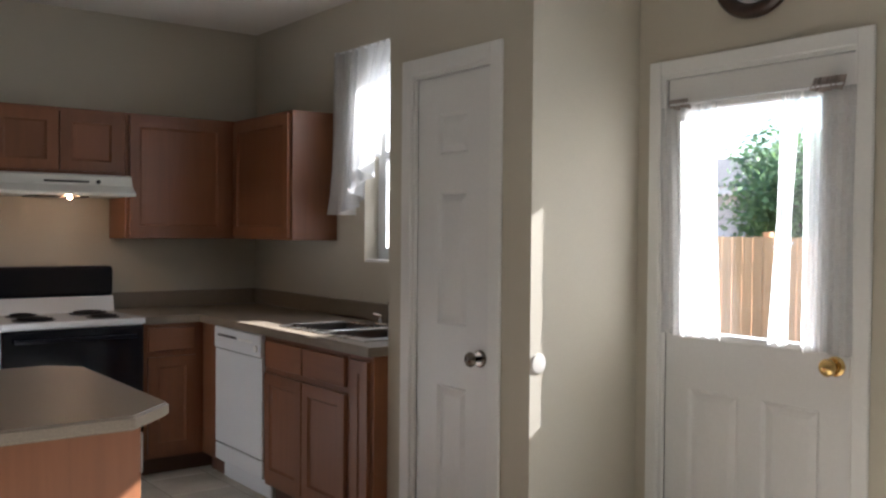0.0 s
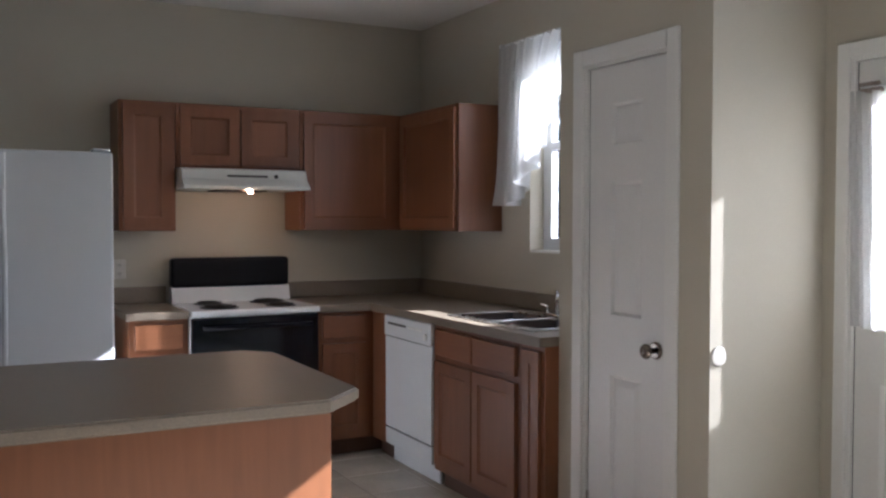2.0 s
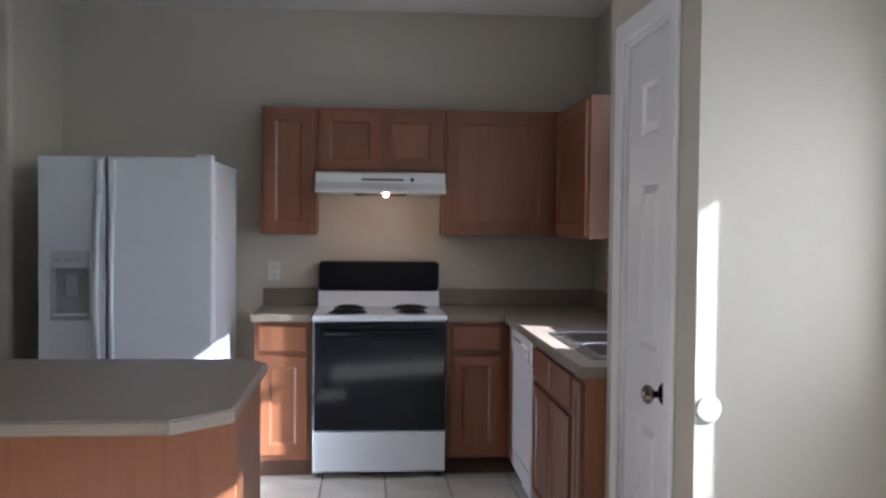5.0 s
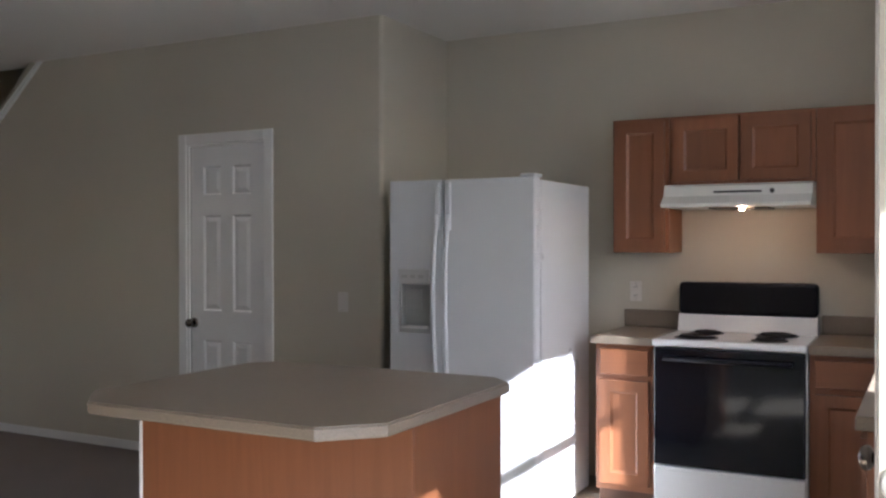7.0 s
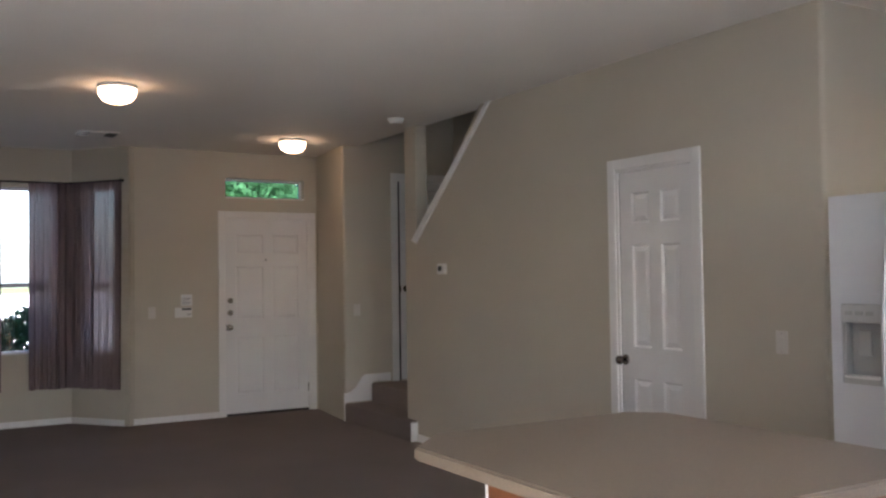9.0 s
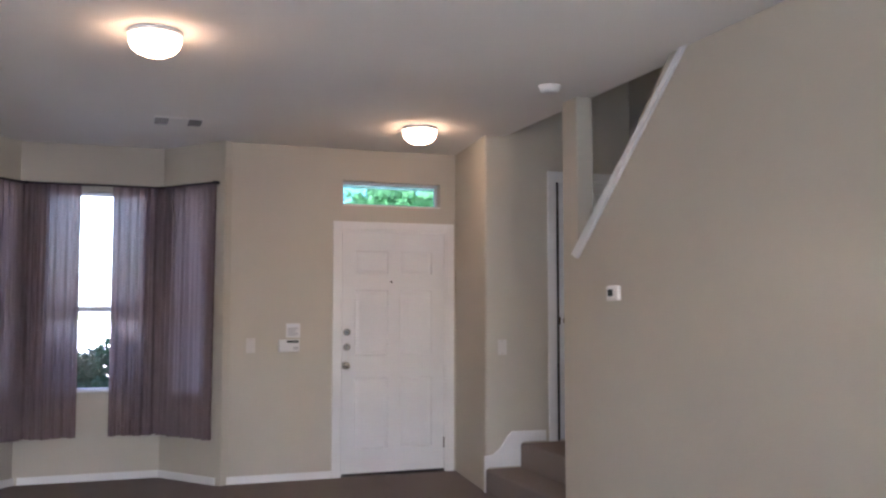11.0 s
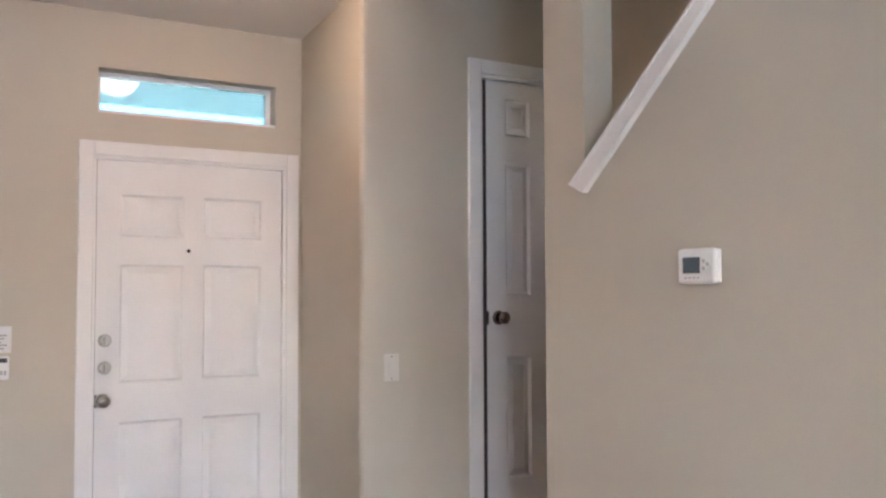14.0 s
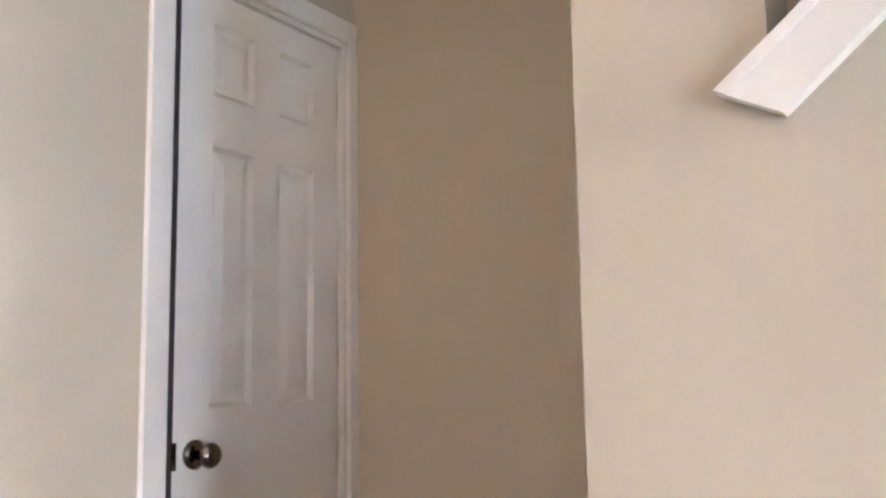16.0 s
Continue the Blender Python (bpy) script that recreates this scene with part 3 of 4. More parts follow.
window("window_1", pose(REAR, -1.37, 0, rz=-90), 1.0, 1.235, 2.40, 0.15, "white vinyl kitchen window over the sink", rail=1.83, fw=0.08)
window("window_2", pose(FRONT, -1.745, 0, rz=90), 0.86, 2.245, 2.455, 0.14, "narrow transom window above the front door", glass=TEAL_GLASS, fw=0.022)
window("window_3", pose(BAY_X, -4.06, 0, rz=90), 0.78, 0.71, 2.335, 0.12, "tall front bay window with dark meeting rail", rail=1.38, fw=0.03)
window("window_4", RIGHT_M @ pose(0.12, 0, 0), 0.42, 0.71, 2.335, 0.12, "narrow side window of the bay behind drapes", rail=1.38, fw=0.03)
window("window_5", LEFT_M @ pose(0.12, 0, 0), 0.42, 0.71, 2.335, 0.12, "narrow side window of the bay behind drapes", rail=1.38, fw=0.03)


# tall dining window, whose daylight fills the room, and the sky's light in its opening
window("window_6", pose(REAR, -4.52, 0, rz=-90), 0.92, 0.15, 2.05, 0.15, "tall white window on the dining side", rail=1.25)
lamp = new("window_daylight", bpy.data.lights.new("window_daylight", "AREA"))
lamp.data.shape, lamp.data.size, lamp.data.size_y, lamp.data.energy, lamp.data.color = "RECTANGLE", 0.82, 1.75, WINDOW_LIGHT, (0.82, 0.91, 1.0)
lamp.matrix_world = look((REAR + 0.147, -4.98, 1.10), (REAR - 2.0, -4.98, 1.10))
sink_lamp = new("sink_window_daylight", bpy.data.lights.new("sink_window_daylight", "AREA"))
sink_lamp.data.shape, sink_lamp.data.size, sink_lamp.data.size_y, sink_lamp.data.energy, sink_lamp.data.color = "RECTANGLE", 0.84, 0.98, SINK_LIGHT, (0.98, 0.985, 1.0)
sink_lamp.matrix_world = look((REAR + 0.146, -1.87, 1.815), (REAR - 2.0, -1.87, 1.4))


# ---- curtains ----
def sheet(u0, u1, z0, z1, folds, amp, seed, gather=1.0, lean=0.0, n=72, rows=14):
    """A hanging cloth in soft folds. Local x across, -y into the room."""
    rng = random.Random(seed)
    ph, ph2 = rng.uniform(0, 6), rng.uniform(0, 6)
    bm = bmesh.new()
    grid = []
    for k in range(rows + 1):
        f = k / rows
        row = []
        for i in range(n + 1):
            s = i / n
            u = u0 + (u1 - u0) * s
            mid = (u0 + u1) / 2 + lean * f
            u = mid + (u - (u0 + u1) / 2) * (gather + (1 - gather) * abs(2 * f - 1))
            a = amp * (0.55 + 0.45 * f)
            y = -a * (0.5 + 0.5 * math.sin(folds * math.tau * s + ph + 0.5 * math.sin(3 * f + ph2))) - 0.25 * a * math.sin(folds * 2.3 * math.tau * s + ph2 + f)
            row.append(bm.verts.new((u, y, z1 + (z0 - z1) * f + 0.004 * math.sin(9 * s + ph) * f)))
        grid.append(row)
    for a, b in zip(grid, grid[1:]):
        for i in range(n):
            bm.faces.new((a[i], a[i + 1], b[i + 1], b[i]))
    return bm


def rod(parent, u0, u1, y, z, r, mat, caps=True):
    part("rod", tube([(u0, y, z), (u1, y, z)], r, 10), mat, parent)
    if caps:
        for u in (u0, u1):
            part("finial", lathe([(0, -0.014), (0.012, -0.008), (0.014, 0), (0.012, 0.008), (0, 0.014)], pose(u, y, z, 0, 90)), mat, parent, smooth=True)
            part("rod_bracket", one(u - 0.006, u + 0.006, y, 0.0, z - 0.012, z + 0.012), mat, parent)


c = thing("door_curtain", pose(REAR, -3.455, 0, rz=-90), "white sheer curtains gathered to the sides of the back door glass", "curtain")
rod(c, 0.06, 0.73, -0.022, 1.885, 0.004, VINYL, False)
part("curtain_panel", sheet(-0.01, 0.255, 1.035, 1.88, 5, 0.022, 3, 0.94, lean=0.035), SHEER, c, smooth=True)
part("curtain_panel", sheet(0.50, 0.575, 1.04, 1.88, 2, 0.016, 6, 0.75, lean=-0.035), SHEER, c, smooth=True)
part("curtain_panel", sheet(0.585, 0.765, 1.03, 1.88, 4, 0.022, 5, 0.95), SHEER, c, smooth=True)
part("tie_band", sheet(0.495, 0.56, 1.36, 1.385, 2, 0.03, 9, rows=2), SHEER, c, smooth=True)
part("curtain_heading", sheet(0.045, 0.125, 1.868, 1.905, 5, 0.03, 7, rows=3, lean=0.02), HEADING, c, "gathered taupe heading", smooth=True)
part("curtain_heading", sheet(0.63, 0.735, 1.868, 1.915, 6, 0.03, 8, rows=3, lean=-0.01), HEADING, c, "gathered taupe heading", smooth=True)

c = thing("kitchen_curtain", pose(REAR, -1.37, 0, rz=-90), "white sheer swag curtain at the kitchen window", "curtain")
rod(c, -0.24, 1.06, -0.045, 2.42, 0.007, VINYL)
bm = sheet(-0.27, 0.40, 1.50, 2.42, 8, 0.11, 11, 0.92)
for v in bm.verts:
    f = (2.42 - v.co.z) / 0.92
    s = (v.co.x + 0.25) / 0.61
    v.co.z += max(0.0, s - 0.35) * 0.95 * f
    v.co.x -= 0.05 * f * s
part("curtain_panel", bm, SHEER, c, smooth=True)

for name, m, spans in (("bay_drapes", pose(BAY_X, -4.21, 0, rz=90), [(0.0, 0.42, 21), (0.66, 1.08, 22)]),
                       ("bay_drapes", RIGHT_M, [(0.02, 0.34, 23), (0.29, 0.66, 24)]),
                       ("bay_drapes", LEFT_M, [(0.0, 0.38, 25), (0.33, 0.64, 26)])):
    c = thing(name, m, "mauve drapes hanging from a rod in the bay", "drapes", group="bay drapes")
    rod(c, spans[0][0] + 0.01, spans[-1][1] - 0.01, -0.05, 2.385, 0.008, DARKP)
    for u0, u1, s in spans:
        p = part("drape_panel", sheet(u0, u1, 0.36, 2.385, 4.5, 0.05, s, n=90), DRAPE if s not in (24, 25) else DRAPE_T, c, smooth=True)
        p.location.y = -0.022


# ---- ceiling fixtures ----
def ceiling_light(x, y):
    ob = thing("ceiling_light", pose(x, y, H), "lit flush-mount dome light with warm opal glass", "ceiling light", group="ceiling lights")
    part("canopy", lathe([(0.125, 0.0), (0.132, -0.012), (0.128, -0.024), (0, -0.024)]), VINYL, ob)
    part("dome", lathe([(0.122, -0.024), (0.124, -0.045), (0.117, -0.075), (0.093, -0.102), (0.055, -0.119), (0.0, -0.125)], seg=32), DOME, ob, smooth=True)
    part("finial", lathe([(0.008, -0.124), (0.009, -0.130), (0, -0.135)]), BRASS, ob)
ceiling_light(-5.06, -3.36)
ceiling_light(-6.87, -1.42)
v = thing("ceiling_vent", pose(-7.21, -3.12, H), "pale ceiling air vent with dark louvres at both ends", "air vent")
part("frame", one(-0.125, 0.125, -0.17, 0.17, -0.008, 0, 0.003), CEIL, v)
for y in (-0.115, 0.115):
    part("backing", one(-0.105, 0.105, y - 0.045, y + 0.045, -0.0095, -0.0085), DARKP, v)
    for k in range(5):
        bm = one(-0.105, 0.105, -0.006, 0.006, -0.001, 0.001)
        bm.transform(pose(0, y - 0.034 + 0.017 * k, -0.014, 40 if y > 0 else -40, 0, 0))
        part("slat", bm, VENT, v)
s = thing("smoke_detector", pose(-5.40, -1.08, H), "round white smoke detector on the ceiling", "smoke detector")
part("base", lathe([(0.068, 0), (0.068, -0.012), (0.0, -0.012)]), PLASTIC, s)
part("cover", lathe([(0.060, -0.012), (0.058, -0.03), (0.045, -0.042), (0.0, -0.045)]), PLASTIC, s, smooth=False)


# ---- small wall fixtures ----
def plate(name, m, label, category, w=0.072, h=0.116, kind_of="switch"):
    ob = thing(name, m, label, category)
    part("cover_plate", one(-w / 2, w / 2, -0.006, 0, -h / 2, h / 2, 0.003), PLATE, ob)
    if kind_of == "switch":
        part("rocker", one(-0.016, 0.016, -0.010, -0.006, -0.033, 0.033, 0.002), PLATE, ob)
    elif kind_of == "outlet":
        for z in (-0.025, 0.025):
            part("socket", one(-0.017, 0.017, -0.009, -0.006, z - 0.015, z + 0.015, 0.003), PLATE, ob)
            part("slot", boxes((-0.008, -0.005, -0.0095, -0.009, z - 0.005, z + 0.006), (0.005, 0.008, -0.0095, -0.009, z - 0.005, z + 0.006)), DARKP, ob)
    for z in (-h / 2 + 0.012, h / 2 - 0.012):
        part("screw", lathe([(0.003, 0.006), (0.003, 0.0072), (0, 0.0072)], pose(0, 0, z, 90), 8), NICKEL, ob)
    return ob
plate("light_switch", pose(FRONT, -2.49, 1.09, rz=90), "almond light switch plate on the front wall", "light switch")
plate("light_switch", pose(-6.975, -0.72, 1.09, rz=90), "white light switch plate beside the stairs", "light switch")
plate("light_switch", pose(-1.80, LONG, 1.058), "white light switch plate beside the refrigerator", "light switch")
plate("wall_outlet", pose(-0.27, 0.0, 1.12), "white outlet plate above the counter", "wall outlet", kind_of="outlet")
a = thing("alarm_keypad", pose(FRONT, -2.185, 1.085, rz=90), "white alarm keypad with flip cover", "alarm keypad")
part("housing", one(-0.085, 0.085, -0.026, 0, -0.05, 0.05, 0.006), PLASTIC, a)
part("cover", one(-0.08, 0.02, -0.032, -0.026, -0.045, 0.018, 0.003), PLASTIC, a)
part("display", one(-0.02, 0.075, -0.0275, -0.026, 0.024, 0.043), SCREEN, a)
for i in range(3):
    part("button", one(0.032 + 0.015 * i, 0.043 + 0.015 * i, -0.0285, -0.026, -0.03, -0.01, 0.001), GREY_P, a)
n_ = thing("wall_notice", pose(FRONT, -2.15, 1.205, rz=90), "small printed card fixed above the alarm keypad", "notice card")
part("card", one(-0.058, 0.058, -0.0025, 0, -0.055, 0.06), PAPER, n_)
part("heading_bar", one(-0.05, 0.05, -0.0032, -0.0025, 0.035, 0.05), VINYL, n_)
for i in range(5):
    part("print_line", one(-0.045, 0.04 - 0.012 * (i % 3), -0.0031, -0.0025, 0.018 - 0.014 * i, 0.023 - 0.014 * i), INK, n_)
t_ = thing("thermostat", pose(-5.134, LONG, 1.472), "white wall thermostat with dark display", "thermostat")
part("back_plate", one(-0.060, 0.060, -0.010, 0, -0.042, 0.042, 0.006), PLASTIC, t_)
part("housing", one(-0.062, 0.062, -0.030, -0.009, -0.044, 0.044, 0.011, 3), PLASTIC, t_)
part("screen", one(-0.040, 0.016, -0.0315, -0.0295, -0.018, 0.022), SCREEN, t_, "dark display")
for x, z in ((0.030, 0.012), (0.043, 0.004), (0.030, -0.006)):
    part("button", lathe([(0.0055, 0), (0.0055, 0.0025), (0, 0.003)], pose(x, -0.030, z, 90), 12), GREY_P, t_)
for i in range(4):
    part("print_mark", one(-0.036 + 0.014 * i, -0.028 + 0.014 * i, -0.0304, -0.0298, -0.031, -0.028), INK, t_)
o_ = thing("wall_bumper", pose(1.207, -3.345, 0.945), "round white plastic door bumper on the pantry wall", "door bumper")
part("rim", lathe([(0.035, 0.0), (0.0355, 0.004), (0.033, 0.0075), (0.029, 0.0082)], pose(0, 0, 0, 90), 32), PLATE, o_, smooth=True)
part("dish", lathe([(0.0285, 0.0), (0.0285, 0.0078), (0.014, 0.0074), (0.0, 0.0072)], pose(0, 0, 0, 90), 28), PLATE, o_, smooth=True)
k_ = thing("wall_clock", pose(REAR, -3.855, 2.315, rz=-90), "round wall clock with dark wooden rim above the back door", "clock")
part("rim", lathe([(0.115, 0.0), (0.165, 0.0), (0.168, 0.015), (0.155, 0.034), (0.135, 0.036), (0.118, 0.024), (0.115, 0.010), (0.115, 0.0)], pose(0, 0, 0, 90), 40), CLOCK_RIM, k_, smooth=True)
part("face", lathe([(0.117, 0.004), (0.117, 0.008), (0, 0.008)], pose(0, 0, 0, 90), 40), PAPER, k_)
for i in range(12):
    bm = one(-0.003, 0.003, -0.0095, -0.008, 0.088, 0.106)
    bm.transform(pose(0, 0, 0, 0, 30 * i, 0))
    part("hour_mark", bm, DARKP, k_)
for ang, ln in ((55, 0.06), (200, 0.09)):
    bm = one(-0.003, 0.003, -0.0115, -0.010, -0.012, ln)
    bm.transform(pose(0, 0, 0, 0, ang, 0))
    part("pointer", bm, DARKP, k_)


# ---- kitchen cabinets ----
def cab_door(parent, x0, x1, z0, z1, front, fw=0.058):
    """A framed cabinet door: stiles, rails and a sunk panel with a bevelled edge."""
    bm = holed(x0, x1, z0, z1, front - 0.019, front, [(x0 + fw, x1 - fw, z0 + fw, z1 - fw)])
    es = [e for e in bm.edges if e.is_boundary is False and e.calc_face_angle(0) > 1.0]
    bmesh.ops.bevel(bm, geom=es, offset=0.003, segments=1, affect="EDGES")
    fr = part("door", bm, CAB, parent)
    bm = bmesh.new()
    a = [(x0 + fw, z0 + fw), (x1 - fw, z0 + fw), (x1 - fw, z1 - fw), (x0 + fw, z1 - fw)]
    rings = []
    for ins, y in ((0, front - 0.002), (0, front - 0.016), (0.012, front - 0.009)):
        rings.append([bm.verts.new((u + (ins if i in (0, 3) else -ins), y, z + (ins if i in (0, 1) else -ins))) for i, (u, z) in enumerate(a)])
    for p, q in zip(rings, rings[1:]):
        for i in range(4):
            j = (i + 1) % 4
            bm.faces.new((p[i], p[j], q[j], q[i]))
    bm.faces.new(rings[-1]), bm.faces.new(rings[0][::-1])
    part("door_panel", bm, CAB, fr)
    return fr


def base_cabinet(m, w, label, doors=1, drawers=True, depth=0.60, left=0.0, right=0.0):
    """Base unit; local x across, front at y = 0, back at y = depth."""
    ob = thing("base_cabinet", m, label, "cabinet", group="kitchen base cabinets")
    z1 = 0.872
    part("body", one(0.0015, w - 0.0015, 0.0, depth, 0.10, z1, 0.002, 1), CAB, ob)
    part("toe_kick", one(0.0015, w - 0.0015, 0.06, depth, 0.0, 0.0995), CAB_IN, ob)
    a, b = left + 0.022, w - right - 0.022
    n = doors
    step = (b - a) / n
    for i in range(n):
        x0, x1 = a + step * i + 0.006, a + step * (i + 1) - 0.006
        top = z1 - 0.025
        if drawers:
            part("drawer_front", one(x0, x1, -0.019, -0.0004, top - 0.135, top, 0.005), CAB_H, ob)
            top -= 0.165
        cab_door(ob, x0, x1, 0.135, top, -0.0004)
    return ob


def wall_cabinet(m, w, z0, z1, label, doors=1, depth=0.295, left=0.0, right=0.0):
    ob = thing("wall_cabinet", m, label, "cabinet", group="kitchen wall cabinets")
    part("body", one(0.0012, w - 0.0012, 0.0, depth, z0, z1, 0.002, 1), CAB, ob)
    a, b = left + 0.018, w - right - 0.018
    step = (b - a) / doors
    for i in range(doors):
        cab_door(ob, a + step * i + 0.006, a + step * (i + 1) - 0.006, z0 + 0.018, z1 - 0.022, -0.0004)
    return ob


base_cabinet(pose(-0.317, -0.60, 0), 0.317, "narrow cherry base cabinet with drawer next to the refrigerator")
base_cabinet(pose(0.747, -0.60, 0), 0.97, "cherry corner base cabinet with drawer beside the stove", right=0.635)
f_ = thing("cabinet_filler", pose(1.10, -0.602, 0, rz=-90), "cherry filler strip beside the dishwasher", "cabinet")
part("strip", one(0.0, 0.19, 0.002, 0.03, 0.10, 0.872, 0.002, 1), CAB, f_)
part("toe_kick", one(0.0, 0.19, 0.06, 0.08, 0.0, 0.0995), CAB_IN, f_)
base_cabinet(pose(1.10, -1.42, 0, rz=-90), 0.84, "cherry sink base cabinet with two doors", doors=2)
base_cabinet(pose(1.10, -2.261, 0, rz=-90), 0.188, "slim cherry base cabinet beside the pantry", drawers=False)
wall_cabinet(pose(-0.317, -0.297, 0), 0.317, 1.35, 2.09, "narrow cherry wall cabinet beside the range hood")
wall_cabinet(pose(0.0, -0.297, 0), 0.747, 1.715, 2.09, "short cherry wall cabinet with two doors above the hood", doors=2)
wall_cabinet(pose(0.747, -0.297, 0), 0.982, 1.35, 2.09, "wide cherry corner wall cabinet", right=0.33)
wall_cabinet(pose(1.433, -0.299, 0, rz=-90), 0.776, 1.35, 2.09, "cherry wall cabinet next to the window")

# worktops
w_ = thing("worktop", pose(0, 0, 0), "taupe speckled laminate worktop along two walls", "worktop")
z0, z1 = 0.8735, 0.914
bm = bmesh.new()
for r in ((0.7485, 1.7285, -0.635, -0.0015), (1.075, 1.7285, -1.475, -0.635), (1.075, 1.175, -2.265, -1.475), (1.605, 1.7285, -2.265, -1.475), (1.075, 1.7285, -2.4485, -2.265)):
    box(bm, r[0], r[1], r[2], r[3], z0, z1)
bmesh.ops.remove_doubles(bm, verts=bm.verts, dist=0.0005)
part("slab", bm, LAMINATE, w_)
part("backsplash", one(0.7485, 1.7285, -0.022, -0.0016, z1 + 0.0002, z1 + 0.10, 0.005), LAMINATE, w_)
part("backsplash", one(1.7075, 1.7284, -2.4484, -0.0222, z1 + 0.0002, z1 + 0.0998, 0.005), LAMINATE, w_)
part("front_edge", one(0.7485, 1.068, -0.641, -0.6352, z0 - 0.002, z1 - 0.003, 0.003), LAMINATE, w_)
part("front_edge", one(1.069, 1.0748, -2.4485, -0.641, z0 - 0.002, z1 - 0.003, 0.003), LAMINATE, w_)
w2 = thing("worktop", pose(0, 0, 0), "short taupe laminate worktop between refrigerator and stove", "worktop")
part("slab", one(-0.335, -0.004, -0.637, -0.0015, z0, z1, 0.006), LAMINATE, w2)
part("backsplash", one(-0.335, -0.004, -0.022, -0.0016, z1 + 0.0003, z1 + 0.10, 0.004), LAMINATE, w2)

# sink with two bowls and a tap
s_ = thing("kitchen_sink", pose(1.39, -1.87, 0.914), "double-bowl stainless steel sink set in the worktop", "sink")
bm = bmesh.new()
rim = ((-0.235, 0.235, -0.415, -0.385), (-0.235, 0.235, 0.385, 0.415), (-0.235, -0.195, -0.385, 0.385), (0.155, 0.235, -0.385, 0.385), (-0.195, 0.155, -0.016, 0.016))
for r in rim:
    box(bm, r[0], r[1], r[2], r[3], 0.0003, 0.006)
part("rim", bm, STEEL, s_)
for y0, y1 in ((-0.385, -0.016), (0.016, 0.385)):
    part("bowl", boxes((-0.195, 0.155, y0, y1, -0.172, -0.17), (-0.195, -0.193, y0, y1, -0.17, 0.0), (0.153, 0.155, y0, y1, -0.17, 0.0), (-0.193, 0.153, y0, y0 + 0.002, -0.17, 0.0), (-0.193, 0.153, y1 - 0.002, y1, -0.17, 0.0)), SINK_SHADE, s_)
    part("bowl_lip", tube([(-0.193, y0 + 0.03, 0.006), (-0.193, y1 - 0.03, 0.006), (-0.163, y1, 0.006), (0.123, y1, 0.006), (0.153, y1 - 0.03, 0.006), (0.153, y0 + 0.03, 0.006), (0.123, y0, 0.006), (-0.163, y0, 0.006)], 0.006, 8, closed=True), STEEL, s_, "bright rolled lip", smooth=True)
    part("drain", lathe([(0.04, 0), (0.042, 0.003), (0.03, 0.001), (0, 0.001)], pose(-0.02, (y0 + y1) / 2, -0.169)), CHROME, s_)
f_ = thing("kitchen_tap", pose(1.59, -1.84, 0.92), "chrome kitchen tap with lever", "tap")
part("base", one(-0.025, 0.025, -0.11, 0.11, 0.0004, 0.018, 0.008), CHROME, f_)
part("spout", tube([(0, 0, 0.01), (0, 0, 0.09), (-0.006, -0.008, 0.115), (-0.03, -0.04, 0.135), (-0.06, -0.085, 0.135), (-0.09, -0.13, 0.115), (-0.096, -0.138, 0.098)], [0.014, 0.013, 0.012, 0.011, 0.011, 0.011, 0.011]), CHROME, f_, smooth=True)
for y in (-0.09, 0.09):
    part("lever", tube([(0, y, 0.015), (0, y, 0.05), (-0.03, y * 1.25, 0.06)], [0.014, 0.011, 0.007]), CHROME, f_, smooth=True)

# dishwasher
d_ = thing("dishwasher", pose(1.095, -0.81, 0, rz=-90), "white built-in dishwasher with vented control panel", "dishwasher")
part("body", one(0.004, 0.596, 0.02, 0.57, 0.10, 0.868), ENAMEL, d_)
part("door", one(0.006, 0.594, -0.006, 0.0195, 0.215, 0.742, 0.006), ENAMEL, d_)
cp = part("control_panel", one(0.006, 0.594, -0.014, 0.0195, 0.746, 0.866, 0.008), ENAMEL, d_)
part("vent", one(0.06, 0.30, -0.0155, -0.013, 0.815, 0.828), DARKP, cp, "dark vent slot")
for i in range(4):
    part("button", one(0.33 + 0.045 * i, 0.365 + 0.045 * i, -0.017, -0.013, 0.812, 0.828, 0.002), PLASTIC, cp)
part("dial", lathe([(0.02, 0), (0.018, 0.012), (0, 0.013)], pose(0.545, -0.013, 0.79, 90)), PLASTIC, cp)
part("lower_panel", one(0.006, 0.594, -0.004, 0.0195, 0.115, 0.207, 0.004), ENAMEL, d_)
part("gap_shadow_strip", one(0.01, 0.59, 0.008, 0.0195, 0.2075, 0.2145), DARKP, d_)
part("kick_plate", one(0.01, 0.59, 0.05, 0.06, 0.005, 0.099), ENAMEL, d_)

# stove
s_ = thing("electric_stove", pose(0.004, -0.655, 0), "white freestanding coil stove with black oven door and backguard", "stove")
SW = 0.738
part("body", one(0.0, SW, 0.045, 0.62, 0.03, 0.8795, 0.004, 1), ENAMEL, s_)
part("cooktop", one(-0.002, SW + 0.002, -0.012, 0.535, 0.880, 0.915, 0.009), ENAMEL, s_)
bm = bmesh.new()
prism(bm, [(0.52, 0.912), (0.625, 0.912), (0.625, 1.005), (0.545, 1.005)], 0.004, SW - 0.004, "x")
part("backguard_base", bm, ENAMEL, s_)
bg = part("backguard", one(0.004, SW - 0.004, 0.535, 0.625, 1.0055, 1.185, 0.022, 3), BLACK_M, s_, "black control backguard")
od = part("oven_door", one(0.004, SW - 0.004, 0.0, 0.0445, 0.275, 0.872, 0.008), BLACK, s_, "glossy black oven door")
part("oven_window", one(0.13, SW - 0.13, -0.0015, 0.001, 0.40, 0.66, 0.0), BLACK, od)
